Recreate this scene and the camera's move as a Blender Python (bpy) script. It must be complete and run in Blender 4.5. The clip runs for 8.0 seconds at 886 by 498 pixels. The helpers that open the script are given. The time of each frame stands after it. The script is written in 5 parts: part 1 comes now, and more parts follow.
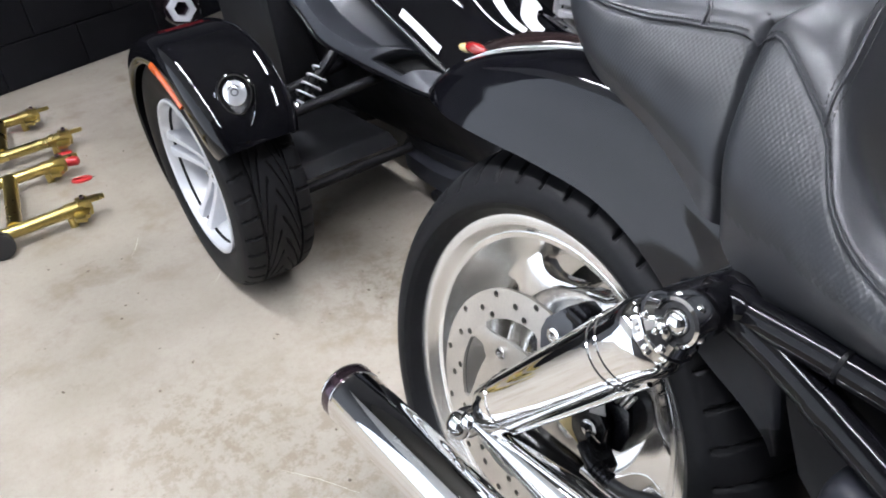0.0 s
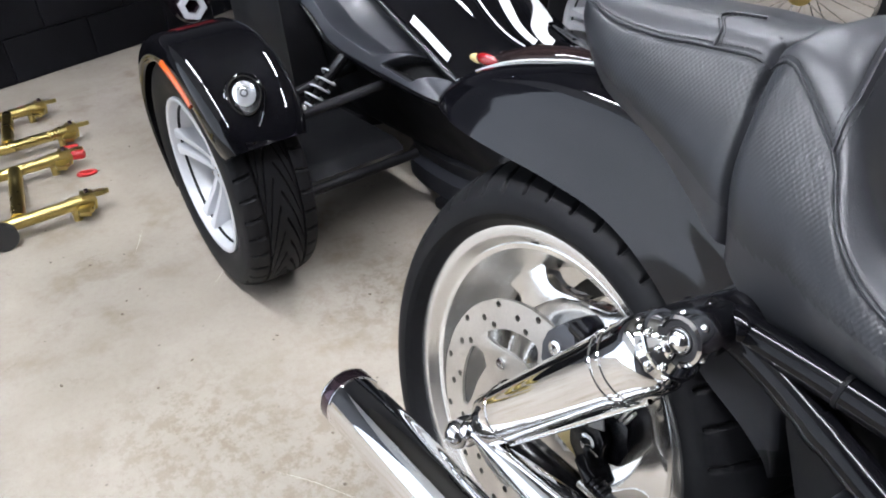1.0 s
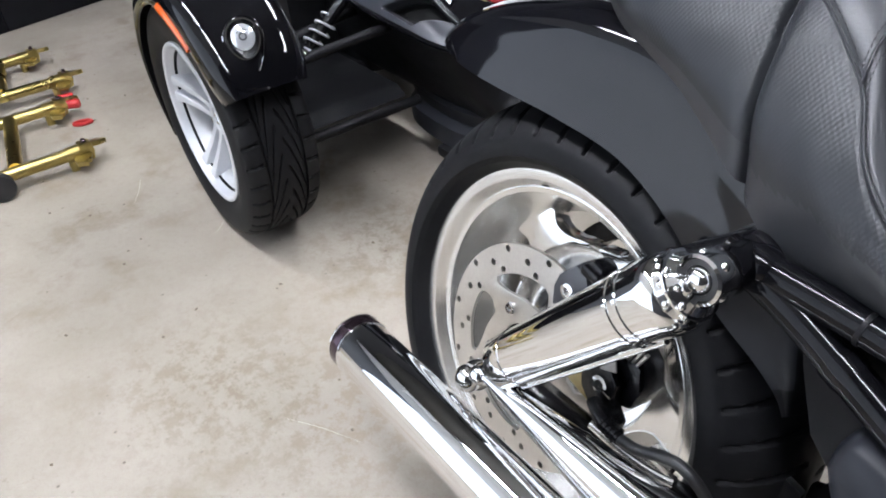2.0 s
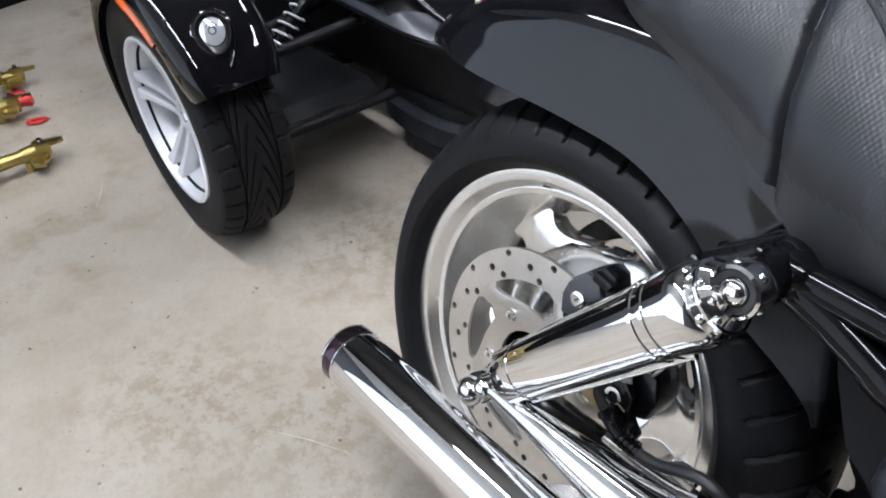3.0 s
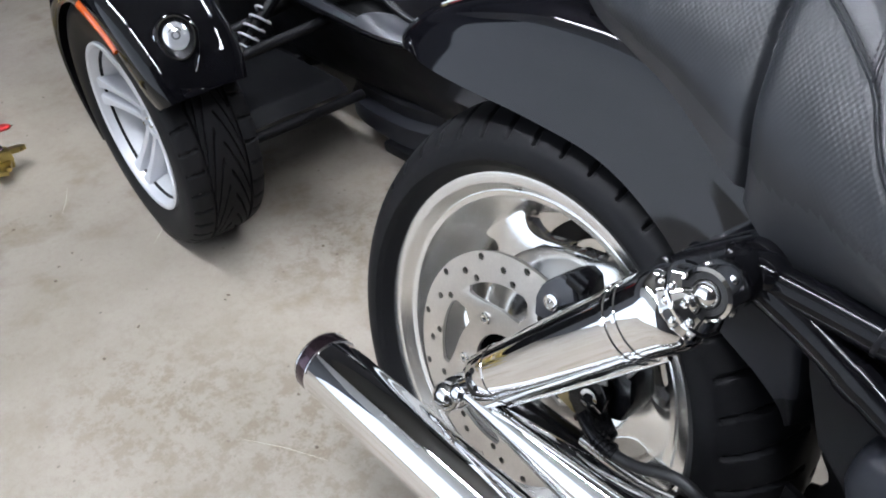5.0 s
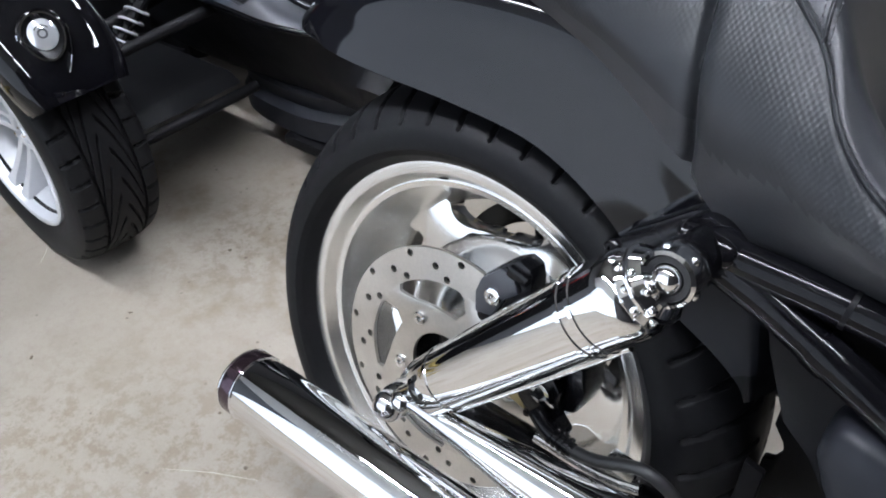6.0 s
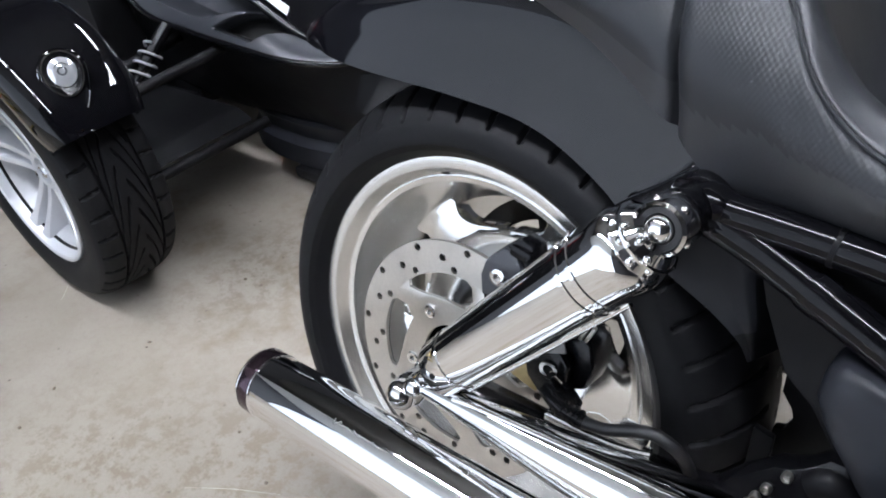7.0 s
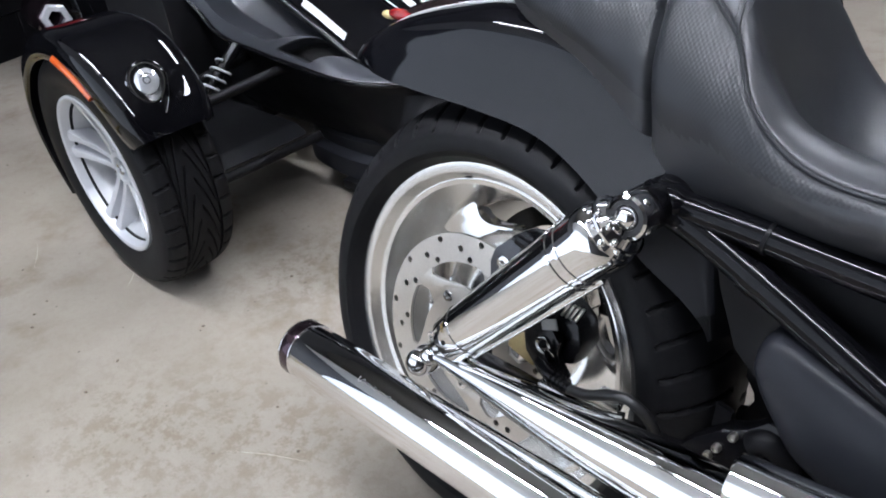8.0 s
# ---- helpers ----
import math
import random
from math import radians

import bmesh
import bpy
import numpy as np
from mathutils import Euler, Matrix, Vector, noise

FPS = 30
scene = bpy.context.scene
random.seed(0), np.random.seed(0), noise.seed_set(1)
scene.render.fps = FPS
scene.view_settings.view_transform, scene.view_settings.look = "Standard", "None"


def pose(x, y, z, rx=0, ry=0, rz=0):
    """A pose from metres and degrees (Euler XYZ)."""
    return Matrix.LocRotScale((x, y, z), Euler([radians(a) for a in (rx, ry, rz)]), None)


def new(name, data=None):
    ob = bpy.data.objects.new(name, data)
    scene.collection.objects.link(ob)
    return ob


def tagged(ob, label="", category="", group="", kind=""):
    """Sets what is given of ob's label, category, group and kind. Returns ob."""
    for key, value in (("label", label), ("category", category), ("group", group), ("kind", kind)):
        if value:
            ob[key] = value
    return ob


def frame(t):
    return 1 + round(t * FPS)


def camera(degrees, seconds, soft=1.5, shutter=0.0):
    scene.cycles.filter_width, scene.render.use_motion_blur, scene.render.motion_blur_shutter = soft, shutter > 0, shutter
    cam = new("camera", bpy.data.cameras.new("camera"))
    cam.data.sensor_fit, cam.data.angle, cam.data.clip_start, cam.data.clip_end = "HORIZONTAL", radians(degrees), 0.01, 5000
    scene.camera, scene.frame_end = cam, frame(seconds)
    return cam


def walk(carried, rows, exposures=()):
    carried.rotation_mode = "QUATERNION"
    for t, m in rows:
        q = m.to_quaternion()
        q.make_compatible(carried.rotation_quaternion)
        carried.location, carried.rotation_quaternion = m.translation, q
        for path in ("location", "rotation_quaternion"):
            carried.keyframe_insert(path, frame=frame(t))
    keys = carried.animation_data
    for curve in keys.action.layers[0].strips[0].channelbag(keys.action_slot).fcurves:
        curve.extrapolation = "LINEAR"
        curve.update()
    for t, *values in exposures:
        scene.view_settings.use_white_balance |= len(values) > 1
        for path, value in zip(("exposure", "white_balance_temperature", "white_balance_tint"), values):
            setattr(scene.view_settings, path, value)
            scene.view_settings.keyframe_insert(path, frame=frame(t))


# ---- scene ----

from mathutils.geometry import normal as face_normal

# ---------------------------------------------------------------- camera
cam = camera(60.19, 8.0, soft=1.9)


def eye(x, y, z, yaw, pitch, roll):
    return pose(x, y, z, 90 + pitch, 0, yaw) @ pose(0, 0, 0, 0, 0, roll)


PATH = [
    (0.0, 0.5728, -0.4579, 1.0273, 58.03, -32.28, -8.06),
    (0.5, 0.5691, -0.4516, 1.0364, 56.26, -31.53, -6.51),
    (1.0, 0.5705, -0.4625, 1.0335, 57.98, -31.89, -5.97),
    (1.5, 0.5652, -0.4731, 1.0313, 58.64, -33.54, -5.47),
    (1.7, 0.5651, -0.4719, 1.0265, 58.93, -34.49, -5.98),
    (2.8, 0.5010, -0.4735, 1.0109, 54.65, -36.92, -6.75),
    (3.0, 0.4899, -0.4773, 1.0121, 54.80, -36.61, -5.75),
    (3.5, 0.4827, -0.4701, 1.0132, 53.74, -36.77, -5.33),
    (4.0, 0.4824, -0.4711, 1.0157, 53.65, -36.28, -4.92),
    (4.2, 0.4818, -0.4710, 1.0157, 53.60, -36.40, -4.95),
    (5.3, 0.4840, -0.4655, 1.0150, 51.26, -37.44, -5.60),
    (5.5, 0.4740, -0.4613, 1.0093, 49.64, -37.95, -4.96),
    (6.0, 0.4239, -0.4494, 0.9934, 43.58, -38.98, -5.28),
    (6.2, 0.4110, -0.4330, 0.9850, 42.60, -40.10, -7.20),
    (6.5, 0.3977, -0.4445, 0.9499, 39.74, -39.53, -8.89),
    (6.7, 0.4111, -0.4447, 0.9494, 41.14, -37.35, -9.47),
    (7.0, 0.4683, -0.4930, 0.9572, 44.40, -35.08, -8.33),
    (7.2, 0.5154, -0.5154, 0.9619, 46.00, -34.98, -7.32),
    (7.5, 0.5774, -0.5583, 0.9769, 47.61, -33.42, -7.36),
    (8.0, 0.5916, -0.5772, 0.9923, 48.07, -32.32, -7.15),
]
walk(cam, [(t, eye(*row)) for t, *row in PATH], exposures=[(0.0, 0.06, 6450, 13), (1.7, 0.03, 6400, 13), (3.0, -0.25, 6350, 13), (4.2, -0.25, 6320, 12), (5.5, -0.26, 6280, 12), (8.0, -0.33, 6260, 13)])

# ---------------------------------------------------------------- light
world = bpy.data.worlds.new("world")
world.use_nodes = True
scene.world = world
world.node_tree.nodes["Background"].inputs[0].default_value = (0.8, 0.85, 0.9, 1)
world.node_tree.nodes["Background"].inputs[1].default_value = 0.05


# ---------------------------------------------------------------- materials
def mat(name, colour=(0.5, 0.5, 0.5), rough=0.5, metal=0.0, coat=0.0, spec=0.5):
    m = bpy.data.materials.new(name)
    m.use_nodes = True
    b = m.node_tree.nodes["Principled BSDF"]
    b.inputs["Base Color"].default_value = (*colour, 1)
    b.inputs["Roughness"].default_value = rough
    b.inputs["Metallic"].default_value = metal
    b.inputs["Coat Weight"].default_value = coat
    b.inputs["Coat Roughness"].default_value = 0.02
    b.inputs["Specular IOR Level"].default_value = spec
    return m


class Net:
    """A small hand for wiring nodes."""

    def __init__(self, m):
        self.m, self.t = m, m.node_tree
        self.b = self.t.nodes["Principled BSDF"]
        self.co = self.t.nodes.new("ShaderNodeTexCoord").outputs["Object"]

    def node(self, kind, **inputs):
        n = self.t.nodes.new(kind)
        for key, value in inputs.items():
            self.put(n.inputs[key.replace("_", " ")], value)
        return n

    def put(self, socket, value):
        if isinstance(value, bpy.types.NodeSocket):
            self.t.links.new(value, socket)
        else:
            socket.default_value = value

    def noise(self, scale, detail=4.0, rough=0.6, vector=None):
        return self.node("ShaderNodeTexNoise", Vector=vector or self.co, Scale=scale, Detail=detail, Roughness=rough).outputs["Fac"]

    def ramp(self, fac, *stops):
        n = self.node("ShaderNodeValToRGB", Fac=fac)
        e = n.color_ramp.elements
        while len(e) < len(stops):
            e.new(0.5)
        for slot, (p, c) in zip(e, stops):
            slot.position = p
            slot.color = (*c, 1) if isinstance(c, tuple) else (c, c, c, 1)
        return n.outputs["Color"]

    def mix(self, fac, a, b, how="MIX"):
        n = self.t.nodes.new("ShaderNodeMix")
        n.data_type, n.blend_type = "RGBA", how
        self.put(n.inputs[0], fac)
        for socket, v in ((n.inputs[6], a), (n.inputs[7], b)):
            self.put(socket, (*v, 1) if isinstance(v, tuple) else v)
        return n.outputs[2]

    def math(self, how, a, b=0.0):
        n = self.t.nodes.new("ShaderNodeMath")
        n.operation = how
        self.put(n.inputs[0], a)
        self.put(n.inputs[1], b)
        return n.outputs[0]

    def bump(self, height, strength=0.3, distance=0.002, normal=None):
        n = self.node("ShaderNodeBump", Height=height, Strength=strength, Distance=distance)
        if normal is not None:
            self.put(n.inputs["Normal"], normal)
        self.put(self.b.inputs["Normal"], n.outputs["Normal"])
        return n.outputs["Normal"]

    def set(self, **inputs):
        for key, value in inputs.items():
            self.put(self.b.inputs[key.replace("_", " ")], value)


def worn(name, colour, rough, metal=0.0, coat=0.0, spec=0.5, scale=40.0, vary=0.25, rvary=0.15, bump=0.05):
    """A surface with soft blotches, fine grain and uneven gloss."""
    m = mat(name, colour, rough, metal, coat, spec)
    n = Net(m)
    big, fine = n.noise(scale * 0.12), n.noise(scale * 6, 6.0)
    both = n.math("ADD", n.math("MULTIPLY", big, 0.65), n.math("MULTIPLY", fine, 0.35))
    dark = tuple(c * (1 - vary) for c in colour)
    light = tuple(min(1.0, c * (1 + vary)) for c in colour)
    n.set(Base_Color=n.ramp(both, (0.3, dark), (0.7, light)))
    n.set(Roughness=n.node("ShaderNodeMapRange", Value=big, From_Min=0.3, From_Max=0.7, To_Min=max(0.0, rough - rvary), To_Max=min(1.0, rough + rvary)).outputs[0])
    if bump:
        n.bump(fine, bump, 0.001)
    return m


CHROME = worn("chrome", (0.96, 0.96, 0.96), 0.035, 1.0, scale=30, vary=0.04, rvary=0.025, bump=0.0)
ALLOY = worn("brushed alloy", (0.90, 0.895, 0.88), 0.25, 1.0, scale=30, vary=0.05, rvary=0.02, bump=0.02)
ALLOY_BRIGHT = worn("polished alloy", (0.93, 0.92, 0.90), 0.18, 1.0, scale=25, vary=0.1, rvary=0.06, bump=0.02)
ROTOR = worn("ground steel", (0.66, 0.635, 0.595), 0.36, 1.0, scale=60, vary=0.15, rvary=0.08, bump=0.03)
RUBBER = worn("tyre rubber", (0.0085, 0.0085, 0.0095), 0.52, spec=0.12, scale=25, vary=0.3, rvary=0.1, bump=0.12)
PAINT = worn("black gloss paint", (0.004, 0.004, 0.0055), 0.06, coat=0.0, spec=0.46, scale=8, vary=0.1, rvary=0.03, bump=0.0)
TRIKEPAINT = worn("deep black gloss paint", (0.003, 0.003, 0.004), 0.05, coat=0.15, spec=0.28, scale=8, vary=0.1, rvary=0.02, bump=0.0)
RAILPAINT = worn("black powder coat", (0.004, 0.004, 0.005), 0.085, coat=0.0, spec=0.2, scale=20, vary=0.2, rvary=0.04, bump=0.02)
BLACK = worn("black satin metal", (0.005, 0.005, 0.006), 0.25, coat=0.05, spec=0.25, scale=30, vary=0.3, rvary=0.08, bump=0.02)
PLASTIC = worn("black textured plastic", (0.006, 0.006, 0.007), 0.5, spec=0.14, scale=50, vary=0.25, rvary=0.1, bump=0.2)
GREYPLASTIC = worn("charcoal satin cover", (0.014, 0.015, 0.019), 0.42, spec=0.2, scale=20, vary=0.1, rvary=0.05, bump=0.03)
LEATHER = worn("black vinyl", (0.030, 0.031, 0.035), 0.40, spec=0.42, scale=60, vary=0.10, rvary=0.03, bump=0.22)
THREAD = mat("black thread", (0.010, 0.010, 0.012), 0.7)
GOLD = worn("yellow zinc plate", (0.44, 0.345, 0.125), 0.30, 1.0, scale=40, vary=0.3, rvary=0.12, bump=0.05)
RED = worn("red plastic", (0.45, 0.02, 0.02), 0.4, scale=40, vary=0.2)
REDPAINT = worn("red gloss paint", (0.16, 0.010, 0.014), 0.12, coat=0.8, scale=10, vary=0.1, rvary=0.03, bump=0.0)
AMBER = mat("amber reflector", (0.55, 0.085, 0.004), 0.15, coat=1.0)
AMBERLAMP = mat("pale amber lens", (0.75, 0.60, 0.28), 0.15, coat=1.0)
SILVER = worn("silver wheel paint", (0.62, 0.63, 0.66), 0.36, 0.25, coat=0.4, scale=25, vary=0.06, rvary=0.05, bump=0.0)
# darker copy of the wheel silver, with the barrel's inner shade in its colour
BARREL = worn("shaded wheel silver", (0.58, 0.59, 0.61), 0.4, 0.2, scale=25, vary=0.1, rvary=0.05, bump=0.0)
SPRINGPAINT = worn("grey spring paint", (0.5, 0.5, 0.52), 0.35, scale=30)
WHITE = mat("white trim", (0.8, 0.8, 0.8), 0.3)
LENS = mat("clear lamp lens", (0.85, 0.87, 0.9), 0.08, 0.6, coat=1.0)
BRONZE = worn("blued end cap", (0.09, 0.06, 0.075), 0.14, 0.9, scale=40, vary=0.3, rvary=0.06, bump=0.0)
ETCH = mat("etched chrome", (0.55, 0.55, 0.54), 0.5, 1.0)
DUCT = worn("satin charcoal plastic", (0.036, 0.038, 0.045), 0.33, coat=0.15, scale=20, vary=0.1, rvary=0.05, bump=0.02)
GRIT = worn("dark grit", (0.14, 0.11, 0.08), 0.8, scale=40)
PALE = mat("pale scratch", (0.72, 0.68, 0.56), 0.7)
# near black that stands for the shade inside holes, slots and bores
DARKHOLE = mat("hole shade black", (0.006, 0.006, 0.006), 0.9)
SKIN_RED = mat("red lamp lens", (0.28, 0.008, 0.01), 0.12, coat=1.0)
SMOKE = worn("smoked lens", (0.02, 0.012, 0.012), 0.06, coat=0.4, scale=10, vary=0.1, rvary=0.02, bump=0.0)
HOSE = worn("rubber hose", (0.015, 0.015, 0.016), 0.45, scale=40, bump=0.05)
STICKER = worn("grey speckled sticker", (0.34, 0.34, 0.33), 0.5, scale=220, vary=0.6, bump=0.0)
TAPE = worn("yellowed pad", (0.42, 0.33, 0.16), 0.6, scale=40)


def embossed():
    """Vinyl with a fine basket-weave emboss."""
    m = mat("embossed vinyl", (0.020, 0.021, 0.024), 0.42, spec=0.34)
    n = Net(m)
    sep = n.node("ShaderNodeSeparateXYZ", Vector=n.co)
    x, z = sep.outputs["X"], sep.outputs["Z"]
    # rows of small raised grains, every other row set off by half a grain, pressed most deeply below the seam
    u = n.math("ADD", x, n.math("MULTIPLY", z, 0.10))
    v = n.math("SUBTRACT", z, n.math("MULTIPLY", x, 0.10))
    grains = n.math("MULTIPLY", n.math("SINE", n.math("MULTIPLY", u, 1396.0)), n.math("COSINE", n.math("MULTIPLY", v, 952.0)))
    fall = n.node("ShaderNodeClamp", Value=n.math("SUBTRACT", x, 0.22), Min=0.0, Max=0.18).outputs[0]
    below = n.math("ADD", z, n.math("MULTIPLY", fall, 0.85))
    deep = n.node("ShaderNodeMapRange", Value=below, From_Min=0.730, From_Max=0.785).outputs[0]
    rear = n.node("ShaderNodeMapRange", Value=x, From_Min=0.0, From_Max=0.10).outputs[0]
    n.bump(n.math("MULTIPLY", grains, n.math("MULTIPLY", deep, rear)), 0.6, 0.00022)
    n.set(Base_Color=n.ramp(n.noise(9), (0.3, (0.017, 0.018, 0.021)), (0.7, (0.023, 0.0245, 0.028))))
    return m


EMBOSS = embossed()


def concrete():
    m = mat("concrete", (0.5, 0.46, 0.4), 0.6)
    n = Net(m)
    cloud = n.noise(0.9, 5.0, 0.6)
    tone = n.noise(2.6, 6.0, 0.62)
    patch = n.noise(7.0, 8.0, 0.68)
    grain = n.noise(70.0, 8.0, 0.75)
    fine = n.noise(320.0, 4.0, 0.7)
    warm = n.ramp(cloud, (0.38, (0.385, 0.348, 0.283)), (0.52, (0.435, 0.396, 0.345)), (0.64, (0.475, 0.428, 0.385)))
    pale = n.ramp(tone, (0.30, (0.365, 0.328, 0.268)), (0.50, (0.445, 0.405, 0.348)), (0.68, (0.525, 0.487, 0.435)))
    base = n.mix(0.55, warm, pale)
    # brown dust lying in worn patches
    dust = n.math("MULTIPLY", n.ramp(patch, (0.50, 0.0), (0.66, 1.0)), n.ramp(n.noise(1.7, 3.0, 0.5), (0.42, 0.0), (0.58, 1.0)))
    base = n.mix(n.math("MULTIPLY", dust, 0.65), base, (0.255, 0.205, 0.135))
    veil = n.ramp(n.noise(3.4, 7.0, 0.7), (0.50, 0.0), (0.60, 1.0))
    base = n.mix(n.math("MULTIPLY", veil, 0.18), base, (0.29, 0.245, 0.18))
    base = n.mix(n.math("MULTIPLY", n.ramp(grain, (0.36, 1.0), (0.50, 0.0)), 0.22), base, (0.27, 0.235, 0.19))
    base = n.mix(n.math("MULTIPLY", n.ramp(fine, (0.36, 1.0), (0.48, 0.0)), 0.22), base, (0.25, 0.22, 0.18))
    base = n.mix(n.math("MULTIPLY", n.ramp(grain, (0.58, 0.0), (0.72, 1.0)), 0.14), base, (0.62, 0.59, 0.55))
    sep = n.node("ShaderNodeSeparateXYZ", Vector=n.co)
    wear = 0.0
    for px, py, rx, ry in ((-0.36, -0.14, 0.20, 0.14), (-0.62, -0.33, 0.20, 0.16), (-0.78, 0.22, 0.16, 0.22)):
        ex = n.math("POWER", n.math("ABSOLUTE", n.math("DIVIDE", n.math("SUBTRACT", sep.outputs["X"], px), rx)), 2.0)
        ey = n.math("POWER", n.math("ABSOLUTE", n.math("DIVIDE", n.math("SUBTRACT", sep.outputs["Y"], py), ry)), 2.0)
        wear = n.math("ADD", n.math("POWER", 0.37, n.math("ADD", ex, ey)), wear)
    rag = n.ramp(n.noise(24.0, 10.0, 0.78), (0.48, 0.0), (0.56, 1.0))
    base = n.mix(n.math("MULTIPLY", n.math("MINIMUM", n.math("MULTIPLY", wear, rag), 1.0), 0.64), base, (0.25, 0.203, 0.145))
    # dark pits, gathered in clusters
    cell = n.node("ShaderNodeTexVoronoi", Vector=n.co, Scale=34.0)
    pits = n.ramp(cell.outputs["Distance"], (0.06, 1.0), (0.14, 0.0))
    where = n.ramp(n.noise(5.0, 4.0, 0.7), (0.54, 0.0), (0.62, 1.0))
    where = n.math("MINIMUM", n.math("ADD", where, n.math("MULTIPLY", wear, rag)), 1.0)
    base = n.mix(n.math("MULTIPLY", n.math("MULTIPLY", pits, where), 0.8), base, (0.12, 0.095, 0.07))
    # hairline cracks with uneven strength
    warp = n.node("ShaderNodeTexNoise", Vector=n.co, Scale=3.5, Detail=7.0, Roughness=0.7)
    crack = n.node("ShaderNodeTexVoronoi", Vector=n.mix(0.28, n.co, warp.outputs["Color"]), Scale=2.6)
    crack.feature = "DISTANCE_TO_EDGE"
    line = n.ramp(crack.outputs["Distance"], (0.0, 1.0), (0.007, 0.0))
    base = n.mix(n.math("MULTIPLY", line, n.ramp(n.noise(4.0, 4.0), (0.50, 0.0), (0.62, 0.75))), base, (0.24, 0.19, 0.14))
    n.set(Base_Color=n.mix(1.0, base, (0.815, 0.79, 0.765), "MULTIPLY"))
    n.set(Roughness=n.node("ShaderNodeMapRange", Value=patch, To_Min=0.45, To_Max=0.75).outputs[0])
    h = n.math("ADD", n.math("MULTIPLY", grain, 0.5), n.math("MULTIPLY", patch, 0.8))
    n.bump(n.math("SUBTRACT", h, n.math("MULTIPLY", n.math("MULTIPLY", pits, where), 0.6)), 0.3, 0.003)
    return m


CONCRETE = concrete()
BLACKWALL = worn("black painted block", (0.005, 0.005, 0.006), 0.55, spec=0.08, scale=12, vary=0.3, rvary=0.12, bump=0.2)
MIDWALL = worn("dark grey painted wall", (0.07, 0.07, 0.075), 0.6, scale=6, vary=0.06, rvary=0.1, bump=0.1)
DOORPAINT = worn("white door enamel", (0.82, 0.82, 0.81), 0.35, scale=6, vary=0.04, rvary=0.05, bump=0.02)
CEILING = worn("dark painted ceiling", (0.13, 0.128, 0.12), 0.8, scale=6, vary=0.15, bump=0.1)


def glow(name, colour, strength):
    m = bpy.data.materials.new(name)
    m.use_nodes = True
    b = m.node_tree.nodes["Principled BSDF"]
    b.inputs["Base Color"].default_value = (0.8, 0.8, 0.8, 1)
    b.inputs["Emission Color"].default_value = (*colour, 1)
    b.inputs["Emission Strength"].default_value = strength
    return m


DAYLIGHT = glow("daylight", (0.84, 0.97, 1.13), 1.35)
TUBE = glow("fluorescent tube", (0.91, 0.955, 1.02), 145.0)


# ---------------------------------------------------------------- mesh tools
def part(name, bm, material, parent=None, label="", smooth=True, sharp=40.0):
    """Links a bmesh as one mesh object under a thing or a part."""
    bmesh.ops.recalc_face_normals(bm, faces=bm.faces[:])
    me = bpy.data.meshes.new(name)
    if smooth:
        lim = radians(sharp)
        for f in bm.faces:
            f.smooth = True
        for e in bm.edges:
            if len(e.link_faces) == 2 and e.calc_face_angle(0.0) > lim:
                e.smooth = False
    bm.to_mesh(me)
    bm.free()
    for one in material if isinstance(material, (list, tuple)) else [material]:
        me.materials.append(one)
    ob = new(name, me)
    if parent is not None:
        ob.parent = parent
    if label:
        tagged(ob, label)
    return ob


def grid(rows, closed_u=False, closed_v=False, bm=None, caps=False, index=None):
    """A skin over rows of points. index(i, j): the material of a face."""
    bm = bm or bmesh.new()
    vs = [[bm.verts.new(p) for p in row] for row in rows]
    nu, nv = len(vs), len(vs[0])
    for i in range(nu if closed_u else nu - 1):
        for j in range(nv if closed_v else nv - 1):
            a, b = vs[i], vs[(i + 1) % nu]
            f = bm.faces.new((a[j], a[(j + 1) % nv], b[(j + 1) % nv], b[j]))
            if index:
                f.material_index = index(i, j)
    if caps:
        bm.faces.new(vs[0][::-1])
        bm.faces.new(vs[-1])
    return bm


def lathe(profile, centre=(0, 0, 0), segs=96, closed=True, bm=None, wobble=None):
    """Turns a profile of (y, r) round the y axis through centre."""
    rows = []
    for i in range(segs):
        a = 2 * math.pi * i / segs
        row = []
        for y, r in profile:
            rr = r + (wobble(i, y, r) if wobble else 0)
            row.append((centre[0] + rr * math.cos(a), centre[1] + y, centre[2] + rr * math.sin(a)))
        rows.append(row)
    return grid(rows, closed_u=True, closed_v=closed, bm=bm)


def spline(points, steps=8):
    """A smooth line through points (of any length of tuple)."""
    p = [np.array(q, float) for q in points]
    p = [2 * p[0] - p[1]] + p + [2 * p[-1] - p[-2]]
    out = []
    for i in range(1, len(p) - 2):
        for k in range(steps):
            t = k / steps
            a, b, c, d = p[i - 1 : i + 3]
            out.append(0.5 * (2 * b + (c - a) * t + (2 * a - 5 * b + 4 * c - d) * t * t + (3 * b - a - 3 * c + d) * t**3))
    out.append(p[-2])
    return out


def tube(points, radius, segs=16, bm=None, caps=True, flat=1.0):
    """A pipe along points; radius: one number or one for each point."""
    pts = [Vector(tuple(float(v) for v in q[:3])) for q in points]
    rad = radius if isinstance(radius, (list, tuple)) else [radius] * len(pts)
    rows, up = [], None
    for i, p in enumerate(pts):
        d = (pts[min(i + 1, len(pts) - 1)] - pts[max(i - 1, 0)]).normalized()
        if up is None:
            up = d.orthogonal().normalized()
        up = (up - d * up.dot(d)).normalized()
        side = d.cross(up)
        rows.append([p + rad[i] * (math.cos(a) * up + flat * math.sin(a) * side) for a in (2 * math.pi * k / segs for k in range(segs))])
    return grid(rows, closed_v=True, bm=bm, caps=caps)


